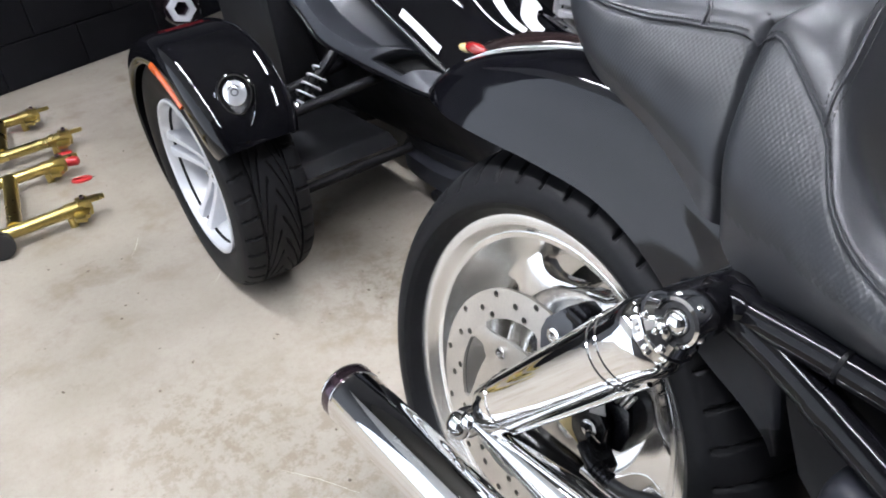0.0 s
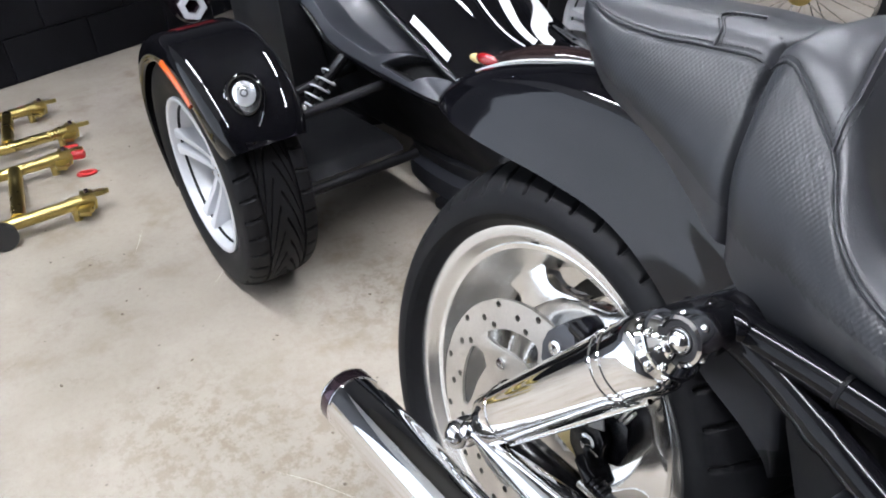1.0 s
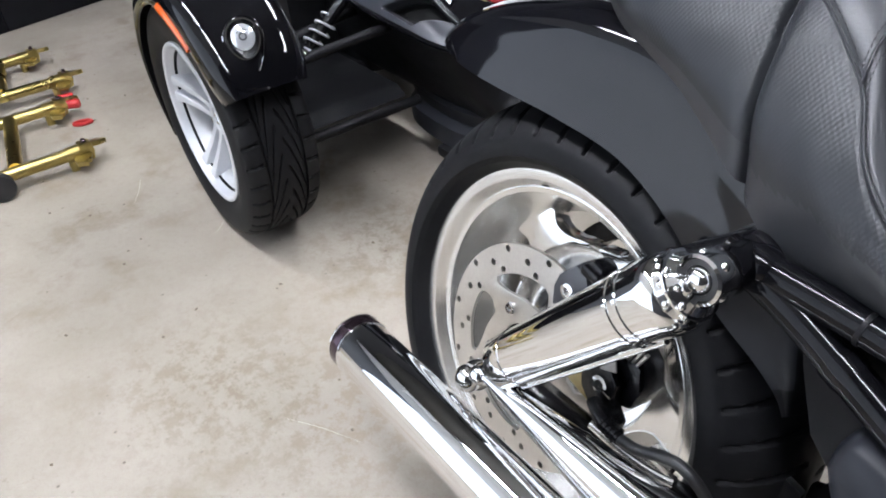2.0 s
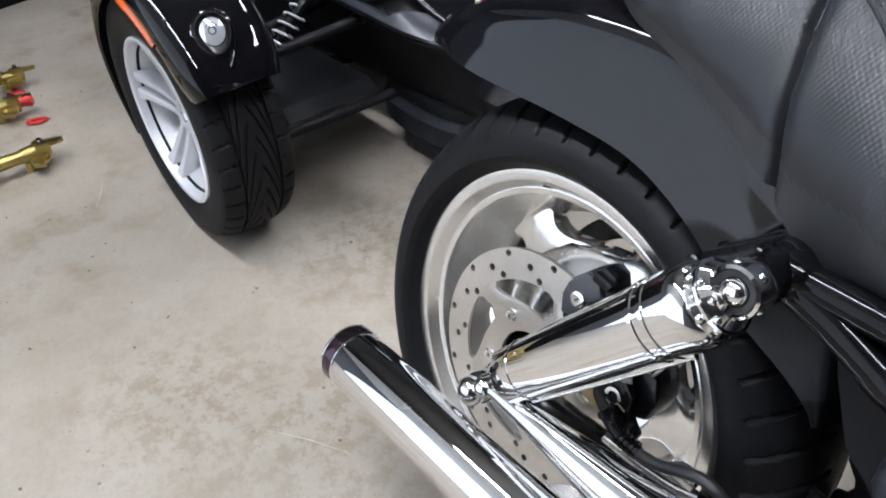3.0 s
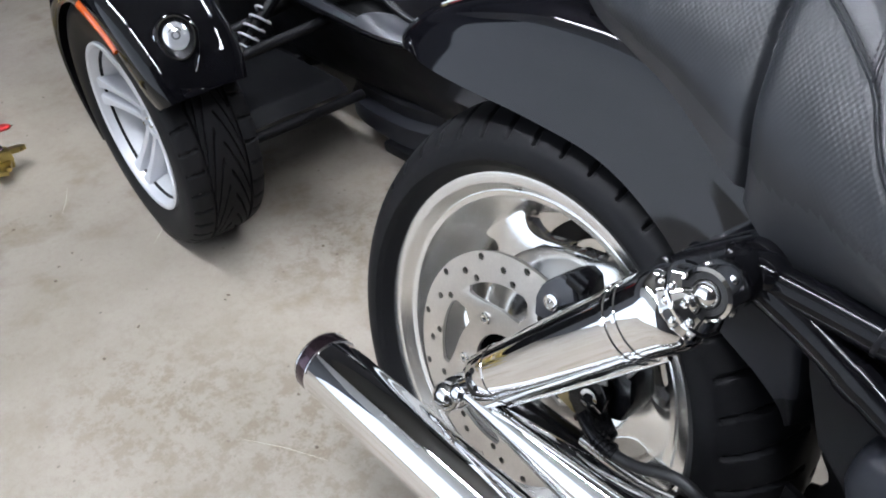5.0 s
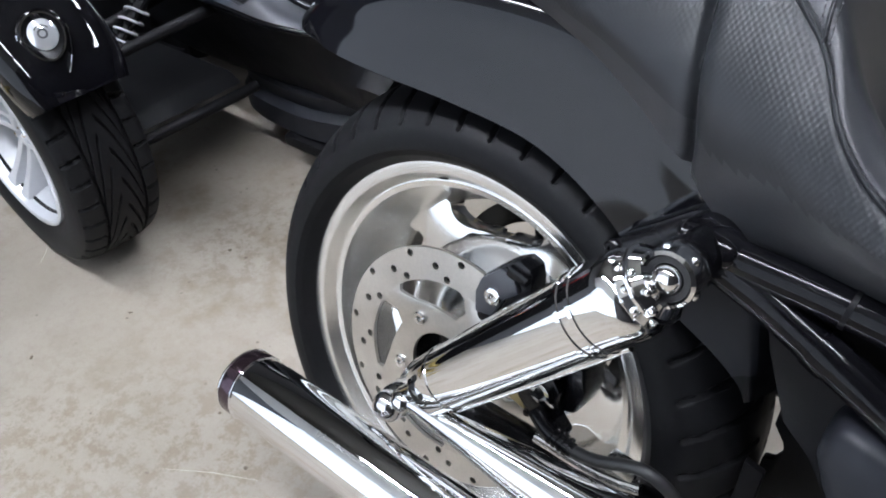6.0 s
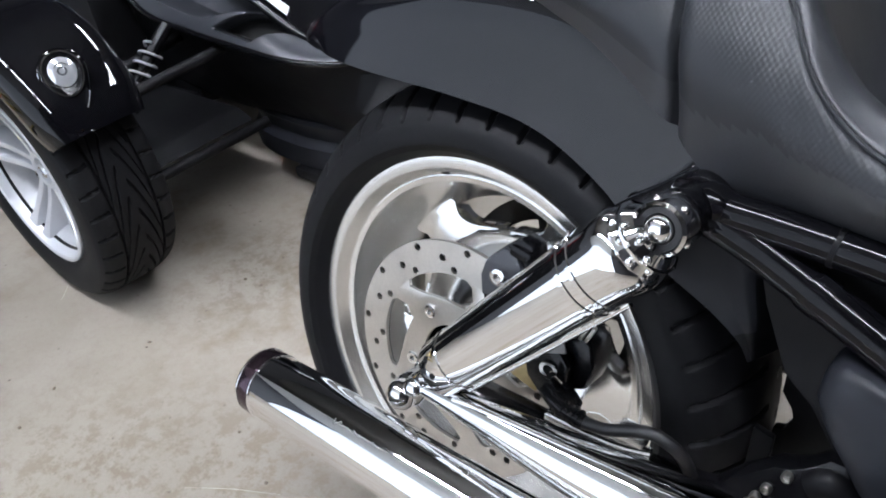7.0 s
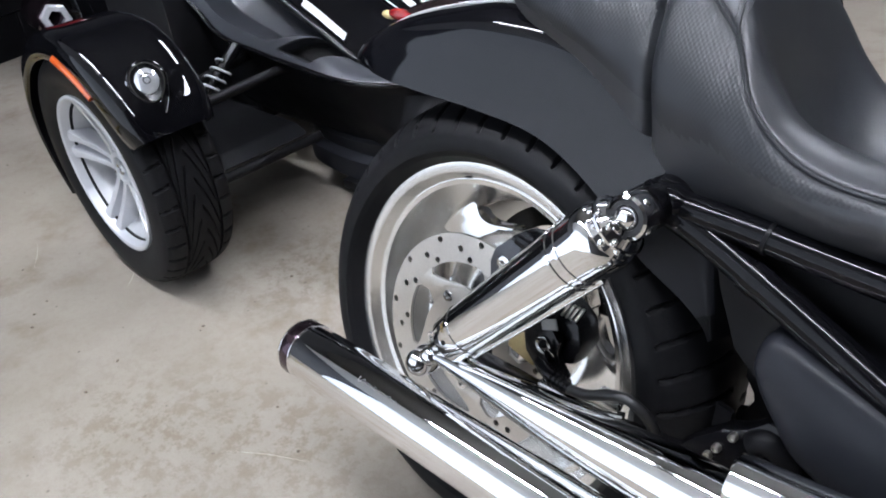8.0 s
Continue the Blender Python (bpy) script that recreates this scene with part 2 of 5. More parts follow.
def turned(a, b, profile, segs=32, bm=None, caps=True):
    """A turned piece on the line a to b: profile of (way along in metres, radius)."""
    a, b = Vector(a), Vector(b)
    d = (b - a).normalized()
    up = d.orthogonal().normalized()
    side = d.cross(up)
    rows = [[a + d * s + max(r, 1e-4) * (math.cos(q) * up + math.sin(q) * side) for q in (2 * math.pi * k / segs for k in range(segs))] for s, r in profile]
    return grid(rows, closed_v=True, bm=bm, caps=caps)


def slab(outline, thick, place=Matrix(), bevel=0.0, bm=None):
    """A plate: an outline in its own x, z plane, thick along y, set by place."""
    own = bmesh.new()
    lo = [own.verts.new((x, -thick / 2, z)) for x, z in outline]
    hi = [own.verts.new((x, thick / 2, z)) for x, z in outline]
    own.faces.new(lo)
    own.faces.new(hi[::-1])
    n = len(lo)
    for i in range(n):
        own.faces.new((lo[i], hi[i], hi[(i + 1) % n], lo[(i + 1) % n]))
    bmesh.ops.recalc_face_normals(own, faces=own.faces[:])
    if bevel:
        bmesh.ops.bevel(own, geom=own.edges[:], offset=bevel, segments=2, affect="EDGES", profile=0.6)
    own.transform(place)
    if bm is None:
        return own
    me = bpy.data.meshes.new("t")
    own.to_mesh(me)
    own.free()
    bm.from_mesh(me)
    bpy.data.meshes.remove(me)
    return bm


def box(size, centre=(0, 0, 0), bevel=0.004, turn=(0, 0, 0), bm=None):
    x, y, z = size
    m = pose(*centre, *turn)
    return slab([(-x / 2, -z / 2), (x / 2, -z / 2), (x / 2, z / 2), (-x / 2, z / 2)], y, m, bevel, bm)


def ball(centre, r, bm=None, scale=(1, 1, 1), segs=20):
    bm = bm or bmesh.new()
    bmesh.ops.create_uvsphere(bm, u_segments=segs, v_segments=segs // 2, radius=r, matrix=Matrix.Translation(centre) @ Matrix.Diagonal((*scale, 1)))
    return bm


def thing(name, label, category, m=None, group=""):
    ob = new(name)
    ob.empty_display_size = 0.1
    if m is not None:
        ob.matrix_basis = m
    return tagged(ob, label, category, group)


def lerp(table, x):
    """Values of a table of rows (x, a, b, ...) at x, smoothly."""
    t = np.array(table, float)
    if x <= t[0, 0]:
        return t[0, 1:]
    if x >= t[-1, 0]:
        return t[-1, 1:]
    i = int(np.searchsorted(t[:, 0], x)) - 1
    i = max(0, i)
    h = t[i + 1, 0] - t[i, 0]
    s = (x - t[i, 0]) / h
    lo, hi = max(i - 1, 0), min(i + 2, len(t) - 1)
    m0 = (t[i + 1, 1:] - t[lo, 1:]) / (t[i + 1, 0] - t[lo, 0]) * h
    m1 = (t[hi, 1:] - t[i, 1:]) / (t[hi, 0] - t[i, 0]) * h
    return (2 * s**3 - 3 * s**2 + 1) * t[i, 1:] + (s**3 - 2 * s**2 + s) * m0 + (3 * s**2 - 2 * s**3) * t[i + 1, 1:] + (s**3 - s**2) * m1


# ---------------------------------------------------------------- the room
def room():
    bm = bmesh.new()
    bmesh.ops.create_grid(bm, x_segments=2, y_segments=2, size=9)
    tagged(part("floor", bm, CONCRETE, smooth=False), "pale worn concrete floor with stains and hairline scuffs", "floor", kind="structure")
    bm = bmesh.new()
    bmesh.ops.create_grid(bm, x_segments=2, y_segments=2, size=9, matrix=Matrix.Translation((0, 0, 3.4)))
    tagged(part("ceiling", bm, CEILING, smooth=False), "dark painted ceiling", "ceiling", kind="structure")
    # black block wall behind the three-wheeler
    w = tagged(new("wall_west"), "low black painted block wall", "wall", kind="structure")
    w.matrix_basis = pose(-3.39, 0, 0, 0, 0, 14.5)
    part("wall_core", box((0.2, 5.0, 1.2), (-0.112, 1.3, 0.6), 0.0), BLACKWALL, w, smooth=False)
    block = box((0.02, 0.396, 0.196), (0, 0, 0), 0.004)
    me = bpy.data.meshes.new("block")
    block.to_mesh(me)
    block.free()
    me.materials.append(BLACKWALL)
    for row in range(6):
        for k in range(-2, 10):
            b = new("block", me)
            b.parent = w
            b.location = (-0.004, k * 0.4 + (0.2 if row % 2 else 0.0), 0.1 + row * 0.2)
    for name, size, at in (("wall_east", (0.2, 10, 3.4), (6.6, 1.0, 1.7)), ("wall_north", (14.2, 0.2, 3.4), (-0.4, 6.0, 1.7)), ("wall_south", (2.3, 0.2, 3.4), (-6.35, -3.1, 1.7)), ("wall_south_east", (5.7, 0.2, 3.4), (3.85, -3.1, 1.7)), ("wall_south_lintel", (6.2, 0.2, 0.3), (-2.1, -3.1, 3.25)), ("wall_far_west", (0.2, 10, 3.4), (-5.2, 1.0, 1.7))):
        tagged(part(name, box(size, at, 0.0), MIDWALL, smooth=False), "plain painted wall", "wall", kind="structure")


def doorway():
    """An open sectional door in the south wall with bright daylight outside; its rolled-back panels are added as white
    reflectors.
    """
    d = tagged(new("door_1"), "wide open sectional door with added white panels under the ceiling", "door", kind="structure")
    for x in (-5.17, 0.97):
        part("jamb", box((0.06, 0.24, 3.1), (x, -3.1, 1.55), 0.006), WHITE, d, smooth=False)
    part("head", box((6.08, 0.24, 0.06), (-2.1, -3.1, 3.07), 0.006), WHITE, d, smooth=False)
    # unseen white sheets, added to widen the bright reflection in the muffler
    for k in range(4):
        part("panel", box((6.0, 0.492, 0.04), (-2.1, -2.72 + 0.5 * k, 2.84), 0.006), DOORPAINT, d, "unseen white door panel added for the chrome to mirror", smooth=False)
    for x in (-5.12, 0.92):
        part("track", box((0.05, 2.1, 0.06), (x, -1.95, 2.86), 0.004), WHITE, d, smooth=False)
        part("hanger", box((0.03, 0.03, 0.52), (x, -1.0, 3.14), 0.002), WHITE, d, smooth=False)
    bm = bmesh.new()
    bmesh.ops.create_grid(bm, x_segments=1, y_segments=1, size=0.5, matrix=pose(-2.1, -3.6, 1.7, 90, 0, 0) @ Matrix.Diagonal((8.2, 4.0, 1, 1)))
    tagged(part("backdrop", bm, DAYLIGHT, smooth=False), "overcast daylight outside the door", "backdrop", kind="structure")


def lamp(x, y, z, turn, length=1.25, wide=0.22):
    t = thing("ceiling_light", "long white tray lamp with two glowing tubes hung from the ceiling", "ceiling light", pose(x, y, z, 0, 0, turn), "ceiling lights")
    for side in (-1, 1):
        part("tube", tube([(-length / 2, side * wide * 0.27, 0), (length / 2, side * wide * 0.27, 0)], 0.019, 12), TUBE, t, "glowing fluorescent tube")
    part("tray", box((length, wide, 0.02), (0, 0, 0.045), 0.004), WHITE, t, "white sheet steel tray", smooth=False)
    for k in (-1, 1):
        part("end_cap", box((0.03, wide + 0.01, 0.075), (k * (length / 2 + 0.016), 0, 0.018), 0.004), WHITE, t, smooth=False)
        part("rod", tube([(k * (length / 2 + 0.016), 0, 0.03), (k * (length / 2 + 0.016), 0, 3.4 - z)], 0.006, 8), WHITE, t)
    return t


room()
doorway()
for x, y in ((-1.6, -0.75), (-0.2, -0.75), (1.2, -0.75), (-1.2, 1.8), (0.8, 1.6)):
    lamp(x, y, 2.95, 0)

# ---------------------------------------------------------------- the motorcycle, in its own upright frame
LEAN_L = 14.53
bike = thing("motorcycle", "black cruiser motorcycle with chrome exhaust leaning on its side stand", "motorcycle", pose(0, 0.0007, -0.0138, -LEAN_L))
C = (0.0, 0.0, 0.325)


def bike_tyre():
    segs = 720
    side = [(-0.078, 0.238), (-0.092, 0.243), (-0.1035, 0.2515), (-0.1042, 0.2518), (-0.1085, 0.2585), (-0.1092, 0.2590), (-0.110, 0.264), (-0.1095, 0.272), (-0.108, 0.279)]
    crown = [(-0.105, 0.2835), (-0.101, 0.2890), (-0.093, 0.2978), (-0.084, 0.3048), (-0.072, 0.3120), (-0.052, 0.3215), (-0.028, 0.3275), (0.0, 0.3297)]
    half = side + [tuple(float(v) for v in p) for p in spline(crown, 5)]
    profile = half + [(-y, r) for y, r in reversed(half[:-1])] + [(0.07, 0.215), (-0.07, 0.215)]

    def wobble(i, y, r):
        if r < 0.2840 or abs(y) < 0.012:
            return 0.0
        # long grooves that reach out over the shoulder, set off side to side
        k = (i + (8 if y > 0 else 0) + abs(y) * 55) % 16
        deep = 0.0085 * min(1.0, (r - 0.2840) / 0.005, (abs(y) - 0.012) / 0.006)
        return -deep * max(0.0, 1 - abs(k - 1.4) / 1.4)

    return lathe(profile, C, segs, wobble=wobble)


def rear_wheel():
    w = new("rear_wheel")
    w.parent = bike
    part("tyre", bike_tyre(), RUBBER, w, "wide black tyre with slanting grooves", sharp=35)
    lip = [(-0.072, 0.236), (-0.083, 0.2475), (-0.0870, 0.2468), (-0.0880, 0.242), (-0.0860, 0.2285), (-0.0840, 0.2270), (-0.0735, 0.2190), (-0.0725, 0.2180), (-0.0730, 0.2165), (-0.0715, 0.2095), (-0.0695, 0.2085), (-0.060, 0.2060)]
    barrel = [(-0.040, 0.1985), (-0.020, 0.1885), (0.0, 0.1775), (0.014, 0.1715), (0.034, 0.1715), (0.050, 0.180), (0.066, 0.200), (0.078, 0.22), (0.086, 0.232), (0.086, 0.2445), (0.083, 0.2455), (0.072, 0.236), (0.03, 0.2135), (-0.045, 0.2120)]
    part("rim", lathe(lip + barrel, C, 160), ALLOY, w, "machined alloy rim with stepped lip", sharp=25)
    # a dark block in place of a cut slot, its shade put into the colour
    part("rim_notch", box((0.012, 0.004, 0.004), (-0.054, -0.0735, 0.5385), 0.001, (0, -14, 0)), DARKHOLE, w, "small dark slot in the rim step")
    # cast centre: a polished dish with broad arms out to the barrel
    part("dish", lathe([(-0.060, 0.050), (-0.050, 0.072), (-0.034, 0.092), (-0.020, 0.112), (-0.012, 0.126), (-0.004, 0.1325), (0.010, 0.134), (0.022, 0.130), (0.022, 0.05)], C, 96), ALLOY_BRIGHT, w, "polished wheel centre", sharp=35)
    for k in range(5):
        a0 = 132 + 72 * k
        out = []
        for r, deg in ((0.1850, 17), (0.1850, 5), (0.1850, -8), (0.1760, -10.5), (0.1680, -9.5), (0.1560, -10), (0.1470, -13), (0.1405, -18), (0.1375, -25), (0.1360, -33), (0.126, -33), (0.118, -20), (0.118, 0), (0.118, 20), (0.126, 33), (0.1360, 33), (0.1385, 25), (0.1430, 19), (0.1530, 15), (0.1650, 14.5), (0.1760, 17)):
            q = radians(a0 + deg)
            out.append((C[0] + r * math.cos(q), C[2] + r * math.sin(q)))
        part("spoke", slab(out, 0.030, Matrix.Translation((0, 0.008, 0)), 0.0045), ALLOY_BRIGHT, w, "", sharp=50)
    part("belt_pulley", lathe([(0.098, 0.118), (0.098, 0.150), (0.128, 0.150), (0.128, 0.118)], C, 64), BLACK, w, "black drive pulley", sharp=30)
    for k in range(5):
        a = radians(30 + 72 * k)
        part("pulley_arm", tube([(0.04 * math.cos(a), 0.112, C[2] + 0.04 * math.sin(a)), (0.125 * math.cos(a), 0.112, C[2] + 0.125 * math.sin(a))], 0.014, 10), BLACK, w)
    part("hub_recess", lathe([(-0.104, 0.0455), (-0.104, 0.0475), (-0.080, 0.0475), (-0.080, 0.02), (-0.0815, 0.02), (-0.0815, 0.0455)], C, 48), BLACK, w, "dark recess round the axle")
    part("hub", lathe([(-0.078, 0.03), (-0.078, 0.046), (-0.076, 0.050), (-0.062, 0.054), (-0.045, 0.06), (0.04, 0.06), (0.10, 0.05), (0.10, 0.03)], C, 64), ALLOY_BRIGHT, w)
    return w


def rotor(w):
    """Drilled brake disc: every third cell of a polar net carries a hole."""
    bm = bmesh.new()
    y0, y1, N = -0.1095, -0.1045, 48
    rad = [0.111, 0.1235, 0.1365, 0.150]
    for i in range(N):
        for b in range(3):
            a0, a1 = 2 * math.pi * i / N, 2 * math.pi * (i + 1) / N
            r0, r1 = rad[b], rad[b + 1]
            am, rm = (a0 + a1) / 2, (r0 + r1) / 2
            cell = [(a0, r0), (am, r0), (a1, r0), (a1, rm), (a1, r1), (am, r1), (a0, r1), (a0, rm)]
            hole = (i % 4, b) in ((0, 0), (1, 1), (3, 2))
            P = lambda a, r, y: (C[0] + r * math.cos(a), y, C[2] + r * math.sin(a))
            for y in (y0, y1):
                outer = [bm.verts.new(P(a, r, y)) for a, r in cell]
                if not hole:
                    bm.faces.new(outer)
                    continue
                cx, cz = rm * math.cos(am), rm * math.sin(am)
                inner = []
                for a, r in cell:
                    d = Vector((r * math.cos(a) - cx, r * math.sin(a) - cz)).normalized() * 0.0047
                    inner.append(bm.verts.new((C[0] + cx + d.x, y, C[2] + cz + d.y)))
                for k in range(8):
                    bm.faces.new((outer[k], outer[(k + 1) % 8], inner[(k + 1) % 8], inner[k]))
            if hole:
                ring = []
                for y in (y0, y1):
                    cx, cz = rm * math.cos(am), rm * math.sin(am)
                    row = []
                    for a, r in cell:
                        d = Vector((r * math.cos(a) - cx, r * math.sin(a) - cz)).normalized() * 0.0047
                        row.append((C[0] + cx + d.x, y, C[2] + cz + d.y))
                    ring.append(row)
                grid(ring, closed_v=True, bm=bm)
    for r in (0.111, 0.150):
        grid([[(C[0] + r * math.cos(a), y, C[2] + r * math.sin(a)) for a in (2 * math.pi * k / 96 for k in range(96))] for y in (y0, y1)], closed_v=True, bm=bm)
    bmesh.ops.remove_doubles(bm, verts=bm.verts[:], dist=1e-5)
    d = part("brake_disc", bm, ROTOR, w, "drilled steel brake disc", sharp=30)
    # carrier arms
    for k in range(5):
        a0 = radians(126 + 72 * k)
        out = []
        for r, deg in ((0.1120, 6), (0.104, 9), (0.096, 5), (0.088, -2), (0.079, -20), (0.0745, -40), (0.0745, -20), (0.0745, 0), (0.0745, 28), (0.082, 25), (0.090, 22), (0.106, 26), (0.1120, 31), (0.1120, 18)):
            da = radians(deg)
            out.append((C[0] + r * math.cos(a0 + da), C[2] + r * math.sin(a0 + da)))
        part("carrier_arm", slab(out, 0.005, Matrix.Translation((0, -0.107, 0)), 0.0008), ROTOR, w, sharp=30)
    hub = lathe([(-0.1095, 0.046), (-0.1095, 0.0743), (-0.1045, 0.0743), (-0.1045, 0.046)], C, 48)
    part("carrier", hub, ROTOR, w, sharp=30)
    for k in range(5):
        a = radians(126 + 72 * k)
        at = (C[0] + 0.066 * math.cos(a), -0.1095, C[2] + 0.066 * math.sin(a))
        part("bolt", turned(at, (at[0], -0.12, at[2]), [(0, 0.0085), (0.003, 0.0085), (0.0045, 0.007), (0.0045, 0.0035), (0.0015, 0.0035)], 14), CHROME, w)
    # added dark sheet behind the disc: puts the shade into its drilled holes
    part("hole_backing", lathe([(-0.1036, 0.1115), (-0.1036, 0.1495), (-0.1030, 0.1495), (-0.1030, 0.1115)], C, 72), DARKHOLE, w, "dark backing for the shade in the disc's holes")
    part("axle_nut", turned((0, -0.10, C[2]), (0, -0.14, C[2]), [(0, 0.027), (0.012, 0.026), (0.02, 0.02), (0.02, 0.012), (0.008, 0.012)], 24), BLACK, w)


wheel = rear_wheel()
rotor(wheel)


def fender():
    """Deep rear fender: stations from the tail over the wheel down to its front; each runs edge, flank, shoulder, roof, crown."""
    st = [
        [(-0.243, 0.652, 0.098), (-0.272, 0.654, 0.086), (-0.298, 0.654, 0.066), (-0.314, 0.652, 0.035), (-0.321, 0.650, 0)],
        [(-0.236, 0.652, 0.099), (-0.266, 0.662, 0.090), (-0.290, 0.668, 0.070), (-0.304, 0.671, 0.038), (-0.310, 0.672, 0)],
        [(-0.212, 0.649, 0.107), (-0.234, 0.672, 0.100), (-0.248, 0.692, 0.085), (-0.259, 0.702, 0.050), (-0.264, 0.705, 0)],
        [(-0.170, 0.645, 0.111), (-0.180, 0.680, 0.106), (-0.187, 0.714, 0.097), (-0.190, 0.728, 0.062), (-0.192, 0.734, 0)],
        [(-0.110, 0.642, 0.113), (-0.112, 0.688, 0.109), (-0.114, 0.731, 0.101), (-0.115, 0.747, 0.066), (-0.115, 0.753, 0)],
        [(-0.020, 0.639, 0.115), (-0.020, 0.690, 0.112), (-0.020, 0.742, 0.105), (-0.020, 0.761, 0.070), (-0.020, 0.767, 0)],
        [(0.080, 0.627, 0.116), (0.092, 0.682, 0.114), (0.104, 0.735, 0.108), (0.108, 0.752, 0.068), (0.108, 0.758, 0)],
        [(0.160, 0.588, 0.115), (0.185, 0.635, 0.114), (0.212, 0.685, 0.110), (0.220, 0.704, 0.066), (0.221, 0.710, 0)],
        [(0.222, 0.533, 0.112), (0.252, 0.575, 0.112), (0.286, 0.622, 0.108), (0.298, 0.640, 0.062), (0.300, 0.646, 0)],
        [(0.280, 0.500, 0.108), (0.296, 0.510, 0.108), (0.314, 0.522, 0.105), (0.334, 0.534, 0.060), (0.338, 0.538, 0)],
        [(0.307, 0.477, 0.102), (0.312, 0.482, 0.102), (0.320, 0.486, 0.099), (0.334, 0.490, 0.055), (0.338, 0.492, 0)],
        [(0.316, 0.458, 0.095), (0.318, 0.460, 0.095), (0.322, 0.462, 0.090), (0.334, 0.464, 0.050), (0.338, 0.465, 0)],
    ]
    dense = [spline([q[k] for q in st], 7) for k in range(5)]
    outer = []
    for i in range(len(dense[0])):
        half = spline([dense[k][i] for k in range(5)], 6)
        row = [Vector((p[0], -p[2], p[1])) for p in half] + [Vector((p[0], p[2], p[1])) for p in half[-2::-1]]
        outer.append(row)
    mid = Vector((0.02, 0, 0.44))
    inner = []
    for row in outer:
        last = len(row) - 1
        inner.append([Vector((p.x, p.y * 0.955, p.z)) + (mid - Vector((p.x, 0, p.z))).normalized() * 0.004 * min(1.0, min(j, last - j) / 8) for j, p in enumerate(row)])
    bm = grid([o + i[::-1] for o, i in zip(outer, inner)], closed_v=True, index=lambda i, j: 0 if i < 53 else 1 if i < 68 and (j < 12 or 36 <= j < 48) else 2)
    for k in (0, -1):
        for j in range(len(outer[0]) - 1):
            bm.faces.new([bm.verts.new(p) for p in (outer[k][j], outer[k][j + 1], inner[k][j + 1], inner[k][j])])
    bmesh.ops.remove_doubles(bm, verts=bm.verts[:], dist=1e-6)
    f = part("rear_fender", bm, [PAINT, GREYPLASTIC, PLASTIC], bike, "deep gloss black rear fender", sharp=50)
    # twin fine white lines along the roof: the ceiling tubes' reflection, modelled as geometry
    for lat in (0.047, 0.039):
        line = [(-0.25, -lat, 0.708), (-0.19, -lat - 0.003, 0.7325), (-0.115, -lat - 0.004, 0.7515), (-0.02, -lat - 0.004, 0.7655), (0.06, -lat - 0.004, 0.7635)]
        part("tube_glint", tube(spline(line, 6), 0.0012, 6), WHITE, f, "fine pale line for a lamp tube's reflection")
    rows = []
    for x, w, h in ((-0.300, 0.012, 0.006), (-0.285, 0.028, 0.018), (-0.25, 0.036, 0.026), (-0.19, 0.034, 0.024), (-0.12, 0.026, 0.016), (-0.07, 0.012, 0.006)):
        zc = float(lerp([(-0.31, 0.675), (-0.264, 0.705), (-0.192, 0.732), (-0.115, 0.751), (-0.02, 0.764)], x)[0])
        rows.append([(x, 0.01 + w * math.cos(a), zc + h * math.sin(a)) for a in np.linspace(0, 2 * math.pi, 16, endpoint=False)])
    part("tail_lamp", grid(rows, closed_v=True, caps=True), SMOKE, f, "low smoked tail lamp", sharp=60)
    trim = [(q[0], q[1], q[2]) for q in (row[9] for row in rows)]
    part("lamp_trim", tube(spline(trim, 5), 0.0012, 8), CHROME, f, "thin chrome trim along the lamp")
    part("lamp_lens", ball((-0.258, -0.024, 0.722), 0.010, scale=(2.3, 0.8, 0.9)), SKIN_RED, f, "red lamp lens")
    part("reflector", ball((-0.280, -0.022, 0.719), 0.0085, scale=(2.0, 0.9, 0.8)), AMBERLAMP, f, "yellow reflector")
    out = [(0.176, 0.560), (0.178, 0.572), (0.188, 0.584), (0.215, 0.603), (0.236, 0.620), (0.250, 0.627), (0.262, 0.624), (0.270, 0.608), (0.268, 0.588), (0.245, 0.578), (0.205, 0.566)]
    part("strut", slab(out, 0.030, Matrix.Translation((0, -0.126, 0)), 0.009), BLACK, f, "black cast fender strut", sharp=60)
    for x, z in ((0.186, 0.574), (0.243, 0.614), (0.260, 0.612)):
        part("strut_bolt", turned((x, -0.139, z), (x, -0.150, z), [(0, 0.0075), (0.004, 0.0075), (0.006, 0.0055), (0.006, 0.003), (0.004, 0.003)], 12), BLACK, f, "black socket bolt")
    return f


rear_fender = fender()


